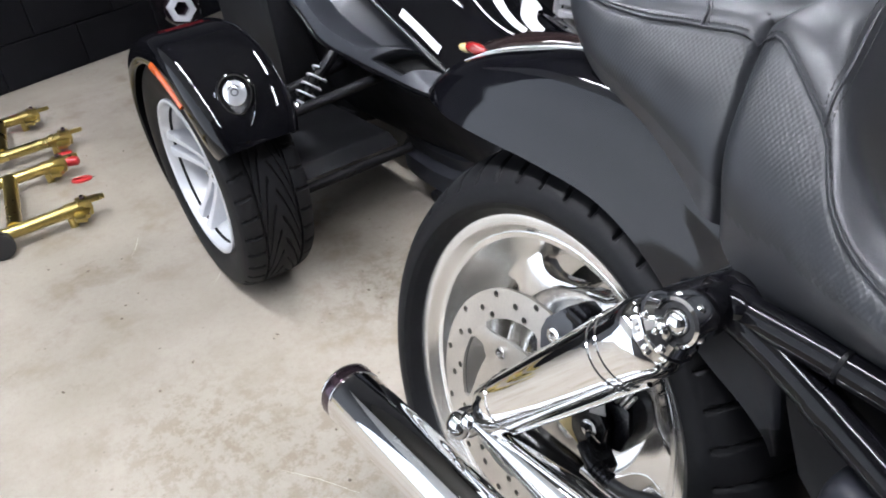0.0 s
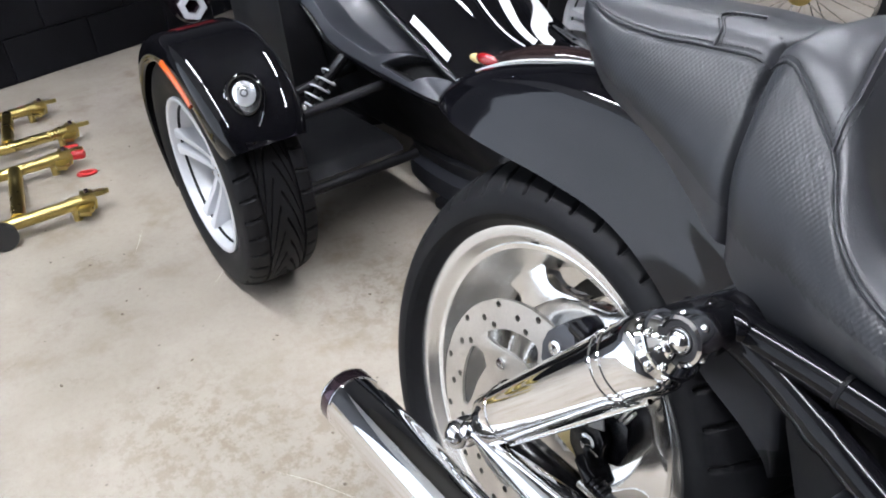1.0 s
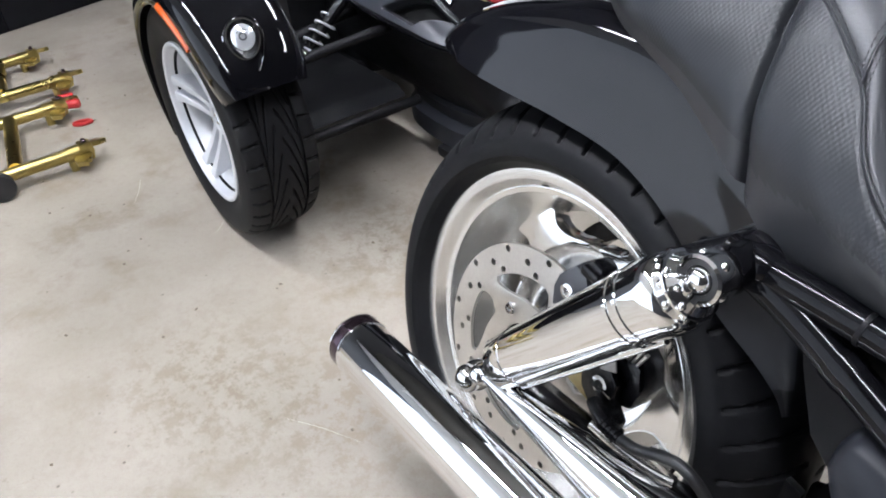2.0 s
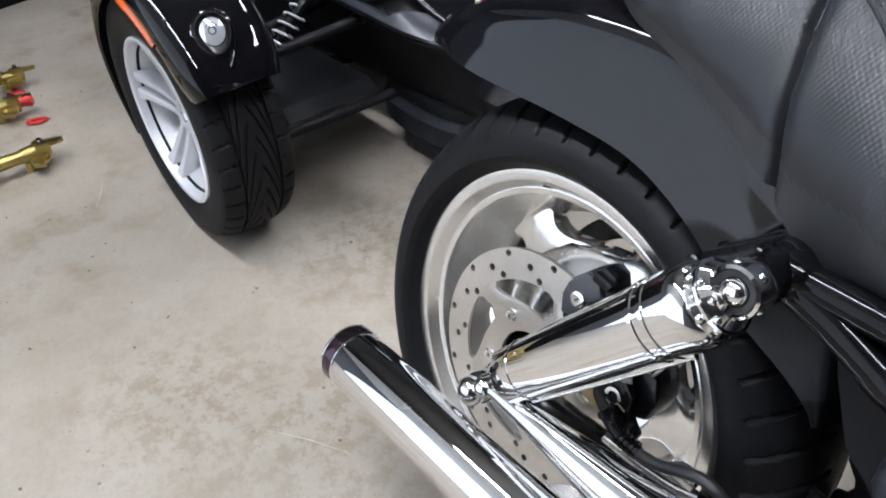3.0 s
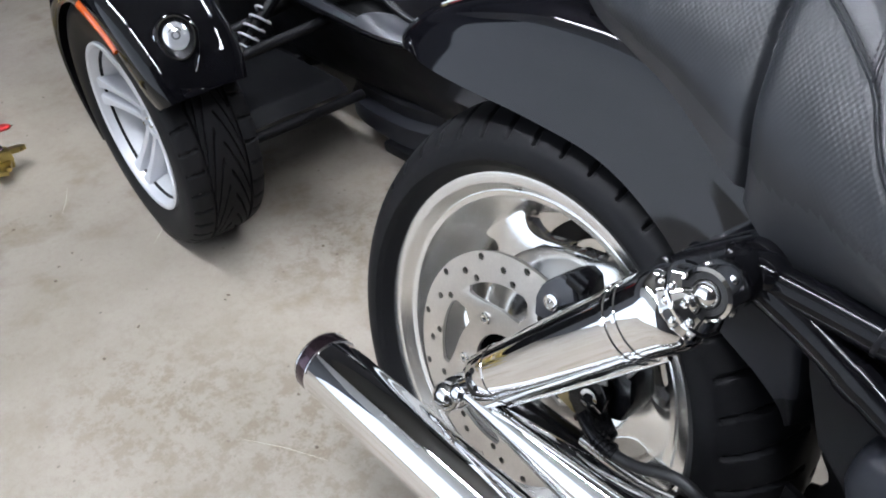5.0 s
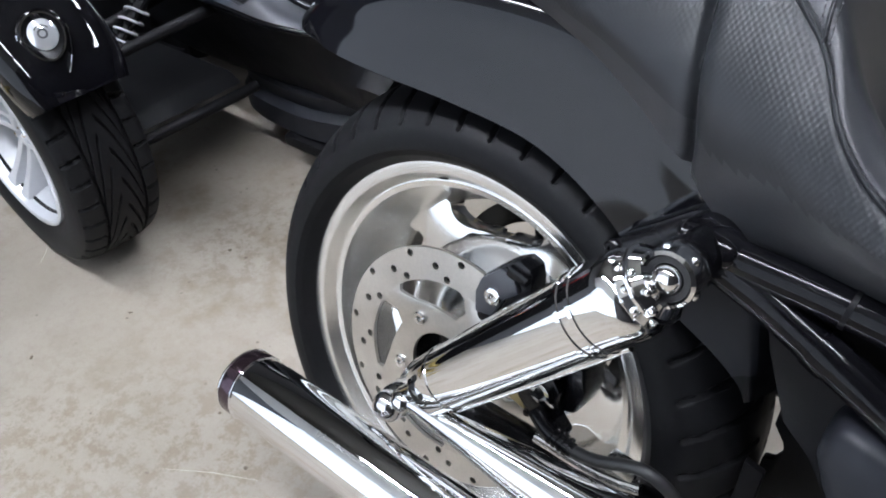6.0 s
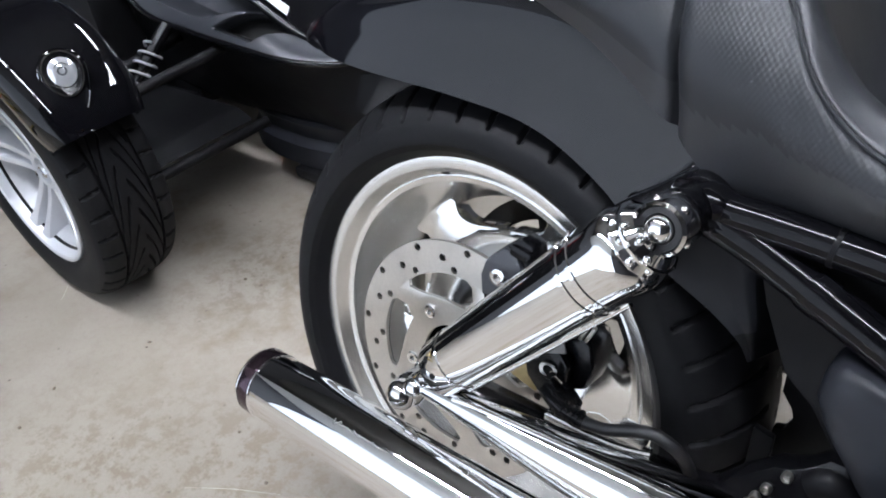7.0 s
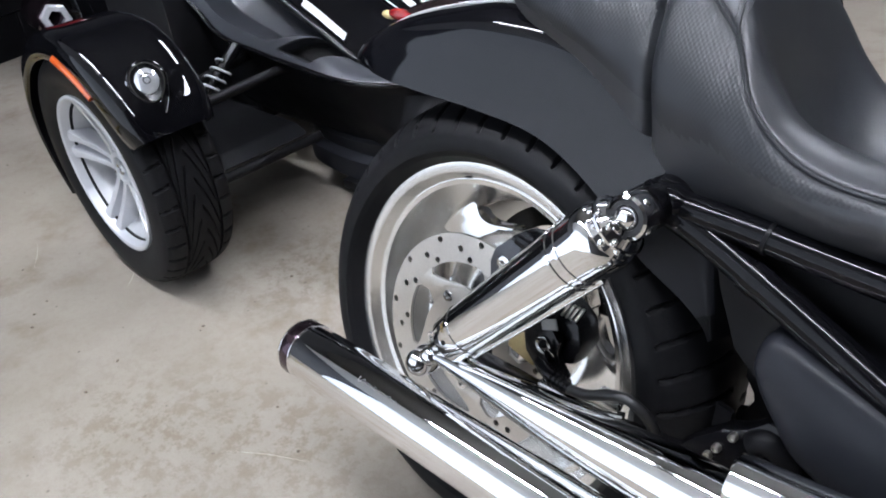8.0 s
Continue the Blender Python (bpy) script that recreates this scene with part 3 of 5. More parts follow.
def shock():
    s = new("shock_absorber")
    s.parent = bike
    tagged(s, "chrome covered shock absorber")
    a, b = Vector((0.004, -0.200, 0.329)), Vector((0.262, -0.202, 0.604))
    d = (b - a).normalized()
    prof = [(0.074, 0.012), (0.0755, 0.0290), (0.0765, 0.0304), (0.0785, 0.0312), (0.104, 0.0316), (0.105, 0.0330), (0.1085, 0.0330), (0.1095, 0.0320)]
    prof += [(0.2, 0.0346), (0.289, 0.0364), (0.290, 0.0376), (0.294, 0.0376), (0.295, 0.0365), (0.302, 0.0367), (0.303, 0.0378), (0.307, 0.0378), (0.308, 0.0368), (0.330, 0.0372), (0.341, 0.0366), (0.347, 0.0340), (0.351, 0.0295), (0.354, 0.022)]
    part("cover", turned(a, b, prof, 56), CHROME, s, "polished chrome cover", sharp=30)
    part("shaft", turned(a, b, [(0.0, 0.010), (0.03, 0.013), (0.055, 0.0125), (0.078, 0.0115)], 18), CHROME, s)
    top = bmesh.new()
    turned(a, b, [(0.342, 0.024), (0.350, 0.0325), (0.356, 0.0290), (0.360, 0.030), (0.368, 0.0235)], 32, top)
    turned((b.x, -0.150, b.z), (b.x, -0.26, b.z), [(0.034, 0.012), (0.036, 0.020), (0.040, 0.0225), (0.055, 0.0225), (0.062, 0.0218), (0.064, 0.0192), (0.061, 0.0186), (0.045, 0.0186)], 32, top, caps=False)
    # cast lobes and steps round the neck
    side = Vector((d.z, 0, -d.x))
    for w, q, r in ((0.338, -0.9, 0.0045), (0.341, -0.3, 0.004), (0.338, 0.3, 0.0045), (0.341, 0.9, 0.004), (0.349, -0.6, 0.0038), (0.349, 0.55, 0.0038), (0.356, 0.0, 0.0035)):
        n = (Vector((0, -1, 0)) * math.cos(q) + side * math.sin(q)).normalized()
        ball(a + d * (w + 0.014) + n * 0.0285, r, top, segs=14)
    for k in (-0.4, 0.9, 2.0):
        ball((b.x + 0.0205 * math.cos(k), -0.203, b.z + 0.0205 * math.sin(k)), 0.0046, top, segs=14)
    part("upper_eye", top, CHROME, s, "chrome upper mount with cast lobes")
    for w in (0.3335, 0.3435):
        part("collar", turned(a, b, [(w + 0.014, 0.026), (w + 0.0148, 0.0325), (w + 0.0172, 0.0325), (w + 0.018, 0.026)], 14), CHROME, s, smooth=False)
    part("bush", turned((b.x, -0.206, b.z), (b.x, -0.25, b.z), [(0, 0.0186), (0.0040, 0.0186), (0.0055, 0.0175), (0.0055, 0.0125), (0.002, 0.0125)], 28), HOSE, s, "black rubber bush")
    cap = bmesh.new()
    turned((b.x, -0.200, b.z), (b.x, -0.26, b.z), [(0, 0.0118), (0.011, 0.0118), (0.015, 0.0105), (0.018, 0.008), (0.020, 0.004), (0.0202, 0.0)], 26, cap)
    part("bolt_cap", cap, CHROME, s, "chrome acorn cap")
    low = bmesh.new()
    ball((a.x, -0.204, a.z), 0.0175, low, segs=24)
    turned((a.x, -0.14, a.z), (a.x, -0.24, a.z), [(0, 0.016), (0.03, 0.019), (0.055, 0.019), (0.062, 0.014)], 28, low)
    part("lower_eye", low, CHROME, s, "chrome lower mount with domed nut")
    part("domed_nut", ball((a.x + 0.022, -0.208, a.z + 0.021), 0.0125, segs=20), CHROME, s)
    # thin guard strip along the lower flank
    side = Vector((d.z, 0, -d.x))
    part("guard", tube([a + d * w + side * r + Vector((0, -0.004, 0)) for w, r in ((0.098, 0.0315), (0.2, 0.0345), (0.315, 0.0370))], 0.0034, 10), CHROME, s)
    for k in (0.55, -0.05):
        n = (Vector((0, -1, 0)) * math.cos(k) + Vector((-d.z, 0, d.x)) * math.sin(k)).normalized()
        p = a + d * 0.091
        # dark discs on the cover stand for the shade of its holes
        part("vent_hole", turned(p + n * 0.0305, p + n * 0.034, [(0, 0.0034), (0.0014, 0.0034), (0.0015, 0.0)], 12), DARKHOLE, s)


shock()


def exhaust():
    e = new("muffler")
    e.parent = bike
    x0, x1, r = -0.168, 0.75, 0.0385
    a, b = (x0, -0.262, 0.297), (x1, -0.245, 0.285)
    part("body", turned(a, b, [(0.022, r), (0.024, r + 0.0008), (0.5, r + 0.001), (0.9, r + 0.002)], 56), CHROME, e, "polished chrome muffler body", sharp=30)
    part("end_cap", turned(a, b, [(0.05, r - 0.007), (0.004, r - 0.006), (0.0, r - 0.003), (0.001, r), (0.004, r + 0.0012), (0.021, r + 0.0012), (0.0225, r)], 56, caps=False), BRONZE, e, "dark blued end cap", sharp=30)
    part("baffle", turned(a, b, [(0.045, 0.0335), (0.046, 0.0)], 40), DARKHOLE, e)
    # etched strokes where the maker's mark stands
    axis = (Vector(b) - Vector(a)).normalized()
    run = []
    for k in range(97):
        f = k / 96
        q = radians(52 + 2.2 * math.sin(2 * math.pi * 7.5 * f + 1.4 * math.sin(11 * f)) * (0.8 + 0.5 * math.sin(17 * f)) * (1.0 if k > 12 else 2.0))
        n = Vector((0, -math.cos(q), math.sin(q)))
        run.append(Vector(a) + axis * (0.148 + 0.068 * f + 0.0020 * math.cos(2 * math.pi * 7.5 * f)) + n * (r + 0.0008))
    part("etched_mark", tube(run, 0.00038, 5), ETCH, e, "faint etched flourish")
    for w in (0.0225, 0.0035):
        part("cap_ring", turned(Vector(a) + axis * w, b, [(0, r + 0.0004), (0.0004, r + 0.0017), (0.0014, r + 0.0017), (0.0018, r + 0.0004)], 56, caps=False), CHROME, e)
    u = new("upper_pipe")
    u.parent = bike
    line = [(0.035, -0.205, 0.352), (0.10, -0.205, 0.354), (0.22, -0.207, 0.357), (0.36, -0.209, 0.362), (0.55, -0.212, 0.367), (0.75, -0.213, 0.37)]
    rr = [0.008, 0.016, 0.028, 0.036, 0.040, 0.040]
    pts = spline([(*p, q) for p, q in zip(line, rr)], 6)
    part("cone", tube(pts, [float(p[3]) for p in pts], 40), CHROME, u, "tapering chrome pipe")


exhaust()


def header_pipe():
    h = new("header_pipe")
    h.parent = bike
    a, b = (0.418, -0.234, 0.414), (0.76, -0.226, 0.430)
    part("shield", turned(a, b, [(0.004, 0.022), (0.0, 0.025), (0.001, 0.0275), (0.004, 0.0285), (0.34, 0.030)], 36), CHROME, h, "chrome heat shield", sharp=30)


header_pipe()


def swingarm_and_brake():
    s = new("swingarm")
    s.parent = bike
    part("arm", tube(spline([(-0.02, -0.145, 0.322), (0.1, -0.145, 0.322), (0.2, -0.143, 0.322), (0.30, -0.138, 0.330), (0.45, -0.13, 0.35)], 5), 0.024, 20, flat=0.7), BLACK, s)
    part("left_arm", tube(spline([(-0.02, 0.15, 0.325), (0.2, 0.15, 0.345), (0.45, 0.13, 0.37)], 5), 0.026, 20, flat=0.7), BLACK, s)
    part("axle", turned((0, -0.17, 0.325), (0, 0.17, 0.325), [(0, 0.013), (0.34, 0.013)], 20), BLACK, s)
    c = new("brake_caliper")
    c.parent = bike
    out = [(0.054, 0.470), (0.060, 0.492), (0.083, 0.514), (0.098, 0.524), (0.112, 0.519), (0.116, 0.505), (0.120, 0.45), (0.1, 0.43), (0.058, 0.44)]
    part("body", slab(out, 0.028, Matrix.Translation((0, -0.128, 0)), 0.005), BLACK, c, "black caliper body", sharp=30)
    part("face_plate", slab([(0.057, 0.474), (0.062, 0.491), (0.083, 0.511), (0.098, 0.508), (0.106, 0.492), (0.090, 0.478), (0.080, 0.455), (0.060, 0.452)], 0.007, Matrix.Translation((0, -0.1445, 0)), 0.002), DUCT, c, "flat blue-grey caliper face", sharp=30)
    part("bridge", box((0.024, 0.012, 0.012), (0.102, -0.143, 0.510), 0.003, (0, 12, 0)), BLACK, c)
    part("bolt", turned((0.080, -0.147, 0.479), (0.080, -0.162, 0.479), [(0, 0.0092), (0.005, 0.0092), (0.006, 0.0075), (0.006, 0.0042), (0.002, 0.0042)], 16), CHROME, c)
    out = [(0.128, 0.430), (0.150, 0.424), (0.166, 0.405), (0.163, 0.385), (0.182, 0.366), (0.178, 0.350), (0.148, 0.352), (0.120, 0.378), (0.112, 0.41)]
    part("carrier_plate", slab(out, 0.014, Matrix.Translation((0, -0.135, 0)), 0.003), BLACK, c, sharp=30)
    part("eyelet", turned((0.146, -0.140, 0.396), (0.146, -0.152, 0.396), [(0, 0.0105), (0.005, 0.0105), (0.005, 0.0062), (0.001, 0.0062)], 18), CHROME, c)
    part("pad", box((0.045, 0.014, 0.026), (0.103, -0.116, 0.365), 0.003, (0, 15, 0)), TAPE, c, "worn yellowish brake pad backing")
    part("label", box((0.022, 0.002, 0.013), (0.150, -0.1425, 0.424), 0.0004, (0, -20, 0)), STICKER, c, "small pale maker's sticker")
    out = [(0.120, 0.440), (0.150, 0.444), (0.176, 0.426), (0.184, 0.398), (0.176, 0.372), (0.150, 0.365), (0.118, 0.39)]
    part("lower_body", slab(out, 0.045, Matrix.Translation((0, -0.100, 0)), 0.008), BLACK, c, sharp=30)
    for k in range(4):
        part("cooling_rib", box((0.0035, 0.006, 0.020), (0.158 + 0.0062 * k, -0.124, 0.441), 0.001, (0, 25, 0)), ROTOR, c)
    part("banjo_bolt", turned((0.171, -0.135, 0.372), (0.171, -0.17, 0.372), [(0, 0.009), (0.018, 0.009), (0.019, 0.0065), (0.027, 0.0065), (0.028, 0.0)], 8), BLACK, c)
    part("bleed_nipple", tube([(0.160, -0.145, 0.388), (0.157, -0.158, 0.402)], 0.0042, 10), CHROME, c)
    part("hose_fitting", tube(spline([(0.150, -0.152, 0.380), (0.175, -0.162, 0.374), (0.202, -0.164, 0.371)], 5), [0.0085] * 6 + [0.0075] * 5, 14), BLACK, c)
    part("stay", tube(spline([(0.155, -0.152, 0.352), (0.200, -0.155, 0.354), (0.240, -0.156, 0.358), (0.268, -0.154, 0.364)], 5), 0.0065, 14, flat=0.6), ALLOY_BRIGHT, c, "bright hose stay")
    part("clamp", box((0.030, 0.014, 0.017), (0.246, -0.150, 0.374), 0.003, (0, 8, 0)), ALLOY, c, "bright clamp block")
    part("brake_hose", tube(spline([(0.198, -0.164, 0.371), (0.225, -0.165, 0.376), (0.252, -0.165, 0.389), (0.270, -0.164, 0.394), (0.286, -0.160, 0.388), (0.297, -0.150, 0.372), (0.303, -0.135, 0.345)], 7), 0.0062, 14), HOSE, c, "black rubber brake hose")
    for k in range(4):
        x = 0.176 + 0.006 * k
        part("ferrule", turned((x, -0.1625, 0.3742 - 0.0007 * k), (x + 0.004, -0.1628, 0.3736 - 0.0007 * k), [(0, 0.0098), (0.003, 0.0098)], 14), BLACK, c)


swingarm_and_brake()


def frame_tubes():
    f = new("frame_rails")
    f.parent = bike
    part("upper_rail", tube(spline([(0.245, -0.15, 0.612), (0.285, -0.15, 0.610), (0.36, -0.15, 0.606), (0.47, -0.15, 0.597), (0.75, -0.15, 0.577)], 6), 0.0150, 24), RAILPAINT, f)
    part("lower_rail", tube(spline([(0.262, -0.149, 0.606), (0.31, -0.149, 0.590), (0.365, -0.148, 0.565), (0.49, -0.147, 0.505), (0.75, -0.145, 0.378)], 6), 0.0165, 24), RAILPAINT, f)
    part("shock_mount", turned((0.264, -0.12, 0.607), (0.264, -0.2, 0.607), [(0, 0.026), (0.02, 0.027), (0.026, 0.025), (0.03, 0.021), (0.05, 0.020), (0.06, 0.022), (0.066, 0.020)], 28), RAILPAINT, f)
    part("mount_lug", ball((0.276, -0.150, 0.612), 0.018, scale=(1.2, 1.1, 1.0), segs=24), RAILPAINT, f)
    for x, z in ((0.268, 0.617), (0.277, 0.603)):
        part("lug_bolt", turned((x, -0.162, z), (x + 0.003, -0.172, z + 0.004), [(0, 0.005), (0.004, 0.005), (0.006, 0.003), (0.006, 0.0)], 8), BLACK, f)
    part("weld_sleeve", tube([(0.358, -0.148, 0.5685), (0.374, -0.148, 0.561)], 0.0182, 24), RAILPAINT, f)
    part("cable_tie", tube([(0.369, -0.15, 0.6055), (0.373, -0.15, 0.605)], 0.0162, 20), PLASTIC, f)
    c = new("side_cover")
    c.parent = bike
    out = [(0.384, 0.488), (0.385, 0.505), (0.391, 0.518), (0.402, 0.524), (0.420, 0.522), (0.450, 0.512), (0.510, 0.492), (0.640, 0.440), (0.690, 0.405), (0.690, 0.360), (0.650, 0.345), (0.570, 0.365), (0.500, 0.384), (0.454, 0.402), (0.432, 0.416), (0.416, 0.438), (0.396, 0.464)]
    loop = [Vector((float(p[0]), 0, float(p[1]))) for p in spline(out + out[:1], 4)[:-1]]
    ridge = Vector((0.12, 0, -0.052))
    rows = []
    for k, lat in ((1.0, -0.110), (1.0, -0.138), (0.985, -0.148), (0.95, -0.156), (0.88, -0.1625), (0.75, -0.167), (0.55, -0.170), (0.3, -0.172), (0.05, -0.1725)):
        row = []
        for p in loop:
            # shrink towards the nearest point of the cover's long middle line
            w = min(1.0, max(0.0, (p - Vector((0.425, 0, 0.482))).dot(ridge) / ridge.length_squared / 2))
            m = Vector((0.425, 0, 0.482)) + ridge * (2 * w)
            q = m + (p - m) * k
            row.append((q.x, lat, q.z))
        rows.append(row)
    part("cover", grid(rows, closed_v=True, caps=True), GREYPLASTIC, c, "charcoal satin side cover", sharp=60)
    part("inner_panel", slab([(0.300, 0.60), (0.77, 0.60), (0.77, 0.28), (0.48, 0.28), (0.425, 0.40), (0.400, 0.425), (0.380, 0.452), (0.352, 0.475), (0.325, 0.53)], 0.03, Matrix.Translation((0, -0.105, 0)), 0.004), PLASTIC, c, sharp=30)
    part("inner_guard", slab([(0.332, 0.50), (0.332, 0.388), (0.345, 0.372), (0.348, 0.362), (0.342, 0.348), (0.332, 0.345), (0.331, 0.300), (0.338, 0.296), (0.340, 0.28), (0.36, 0.25), (0.6, 0.25), (0.6, 0.5)], 0.012, Matrix.Translation((0, 0.004, 0)), 0.002), PLASTIC, c, sharp=30)
    part("tyre_guard", slab([(0.3262, 0.373), (0.346, 0.368), (0.346, 0.27), (0.332, 0.27), (0.3262, 0.30)], 0.010, Matrix.Translation((0, -0.052, 0)), 0.002), PLASTIC, c, sharp=30)
    part("battery_box", box((0.35, 0.18, 0.26), (0.58, 0, 0.45), 0.02), PLASTIC, c)
    k = new("footpeg_bracket")
    k.parent = bike
    part("casting", slab([(0.318, 0.345), (0.340, 0.372), (0.366, 0.396), (0.385, 0.404), (0.405, 0.424), (0.425, 0.426), (0.436, 0.410), (0.46, 0.37), (0.46, 0.31), (0.33, 0.31)], 0.030, Matrix.Translation((0, -0.122, 0)), 0.007), BLACK, k, sharp=30)
    for x, z in ((0.379, 0.394), (0.366, 0.374), (0.359, 0.361), (0.354, 0.351)):
        part("bolt", turned((x, -0.135, z), (x, -0.152, z), [(0, 0.0048), (0.007, 0.0048), (0.009, 0.0036), (0.009, 0.003), (0.006, 0.003)], 12), ROTOR, k)
    part("boot", tube(spline([(0.398, -0.134, 0.394), (0.410, -0.136, 0.404), (0.424, -0.132, 0.398), (0.440, -0.124, 0.380)], 4), 0.0135, 18), PLASTIC, k)


frame_tubes()


# ---------------------------------------------------------------- seat
SEAT = [
    # x, then half width and height of: lower edge, flank, seam, shoulder, dish, middle
    (-0.045, 0.050, 0.822, 0.060, 0.826, 0.055, 0.835, 0.040, 0.842, 0.020, 0.845, 0, 0.846),
    (-0.020, 0.088, 0.800, 0.098, 0.815, 0.095, 0.838, 0.070, 0.850, 0.035, 0.853, 0, 0.854),
    (0.030, 0.103, 0.757, 0.116, 0.787, 0.108, 0.824, 0.080, 0.843, 0.040, 0.850, 0, 0.852),
    (0.080, 0.111, 0.737, 0.124, 0.772, 0.108, 0.818, 0.080, 0.841, 0.040, 0.850, 0, 0.852),
    (0.130, 0.120, 0.718, 0.131, 0.760, 0.106, 0.819, 0.080, 0.841, 0.040, 0.850, 0, 0.853),
    (0.180, 0.130, 0.691, 0.137, 0.745, 0.104, 0.820, 0.080, 0.840, 0.040, 0.848, 0, 0.850),
    (0.205, 0.137, 0.675, 0.141, 0.740, 0.103, 0.820, 0.080, 0.838, 0.040, 0.848, 0, 0.850),
    (0.225, 0.139, 0.661, 0.148, 0.735, 0.106, 0.822, 0.085, 0.843, 0.045, 0.857, 0, 0.862),
    (0.250, 0.136, 0.638, 0.155, 0.720, 0.118, 0.808, 0.092, 0.840, 0.050, 0.858, 0, 0.864),
    (0.275, 0.134, 0.618, 0.161, 0.705, 0.128, 0.788, 0.102, 0.825, 0.055, 0.842, 0, 0.842),
    (0.300, 0.132, 0.607, 0.166, 0.692, 0.138, 0.765, 0.116, 0.788, 0.060, 0.785, 0, 0.780),
    (0.330, 0.130, 0.602, 0.170, 0.668, 0.160, 0.720, 0.124, 0.742, 0.060, 0.712, 0, 0.700),
    (0.370, 0.130, 0.599, 0.174, 0.650, 0.168, 0.686, 0.126, 0.704, 0.060, 0.664, 0, 0.650),
    (0.420, 0.130, 0.598, 0.177, 0.640, 0.171, 0.669, 0.128, 0.690, 0.060, 0.653, 0, 0.640),
    (0.500, 0.130, 0.597, 0.177, 0.640, 0.172, 0.668, 0.130, 0.686, 0.060, 0.650, 0, 0.636),
    (0.760, 0.130, 0.598, 0.155, 0.640, 0.150, 0.668, 0.110, 0.686, 0.050, 0.660, 0, 0.650),
]


def seat_half(x):
    v = lerp(SEAT, x)
    return [(v[2 * k], v[2 * k + 1]) for k in range(6)]


def seat_point(x, s, off=0.0):
    """A point of the seat's right half; s runs from 0 (lower edge) over 2 (seam) to 5 (middle)."""
    p = seat_half(x)
    full = p + [(-y, z) for y, z in p[-2::-1]]
    i = min(int(s), 4)
    t = s - i
    a = np.array(full[i - 1]) if i > 0 else 2 * np.array(full[0]) - np.array(full[1])
    b, c, d = (np.array(full[k]) for k in (i, i + 1, i + 2))
    q = 0.5 * (2 * b + (c - a) * t + (2 * a - 5 * b + 4 * c - d) * t * t + (3 * b - a - 3 * c + d) * t**3)
    y, z = q
    # cleft between the two pads, a crease along the seam, and soft puckers
    line = 0.215 + 0.012 * math.cos(s * 1.3)
    deep = 0.010 * math.exp(-(((x - line) / 0.0032) ** 2)) + 0.007 * math.exp(-(((x - line) / 0.011) ** 2)) + 0.0022 * math.exp(-(((s - 2.0) / 0.07) ** 2))
    pucker = 0.0012 * noise.noise(Vector((x * 22, s * 1.6, 3.0)))
    out = Vector((0, -1, 0)) if s < 1.5 else Vector((0, -0.7, 0.7)) if s < 3 else Vector((0, 0, 1))
    return Vector((x, -y, z)) + out * (off + pucker - deep)


def mirrored(p):
    return Vector((p.x, -p.y, p.z))


def seat():
    xs = sorted(set([float(v) for v in np.linspace(-0.045, 0.19, 44)] + [float(v) for v in np.linspace(0.19, 0.25, 50)] + [float(v) for v in np.linspace(0.25, 0.36, 36)] + [float(v) for v in np.linspace(0.36, 0.76, 28)]))
    ss = [float(v) for v in np.linspace(0, 5, 76)]
    rows = []
    for x in xs:
        half = [seat_point(x, v) for v in ss]
        half[-1].y = 0
        under = [Vector((x, -0.06, half[0].z + 0.012))]
        rows.append(under + half + [mirrored(p) for p in half[-2::-1]] + [mirrored(under[0])])
    n = len(ss)

    def index(i, j):
        k = j - 1 if j <= n else 2 * n - j
        if not 0 <= k < n:
            return 0
        s, x = ss[k], xs[i]
        return 1 if 0.42 + 1.2 * max(0, 0.12 - x) + 6.0 * max(0, x - 0.24) < s < 1.95 else 0

    s = new("seat")
    s.parent = bike
    bm = grid(rows, index=index, caps=True)
    part("cushion", bm, [LEATHER, EMBOSS], s, "black vinyl two-up seat with embossed flanks", sharp=70)
    seam = [(-0.04 + 0.84 * k / 90, 2.0) for k in range(91)]
    cross = [(0.296, 2.0), (0.293, 2.4), (0.290, 3.0), (0.280, 3.6), (0.268, 4.3), (0.258, 5.0)]
    cross = [tuple(float(v) for v in p) for p in spline(cross, 8)]
    branch = [(0.150, 2.0), (0.147, 2.4), (0.138, 2.8), (0.130, 3.1), (0.136, 3.4), (0.165, 3.55)]
    branch = [tuple(float(v) for v in p) for p in spline(branch, 6)]
    for run, mirror in ((seam, False), (cross, False), (branch, False), (seam, True), (cross, True)):
        pts = [seat_point(x, v, 0.0016) for x, v in run if x < 0.75]
        part("piping", tube([mirrored(p) for p in pts] if mirror else pts, 0.0015, 8), EMBOSS, s, "rolled vinyl piping")
    # stitches along the seams
    bm = bmesh.new()
    for run, shift in ((seam, 0.09), (cross, 0.09), (cross, -0.09), (branch, 0.08)):
        for side in (False,):
            pts = [seat_point(x, v + shift, 0.0006) if run is seam else seat_point(x + shift * 0.06, v, 0.0006) for x, v in run if x < 0.7]
            length, last = 0.0, pts[0]
            dense = spline([tuple(p) for p in pts], 12)
            acc = 0.0
            start = dense[0]
            for a, b in zip(dense[:-1], dense[1:]):
                acc += float(np.linalg.norm(b - a))
                if acc > 0.0052:
                    d = (b - start) / max(1e-6, float(np.linalg.norm(b - start)))
                    tube([start + d * 0.0008, start + d * 0.0040], 0.00055, 5, bm)
                    start, acc = b, 0.0
    tagged(part("stitching", bm, THREAD, s, "black thread stitching"), kind="stuff")


seat()

# ---------------------------------------------------------------- the three-wheeler
trike = thing("three_wheeler", "gloss black three-wheeled roadster with silver front wheels", "three-wheeler", pose(0, 0, 0))
W = (-1.10, 0.02, 0.285)


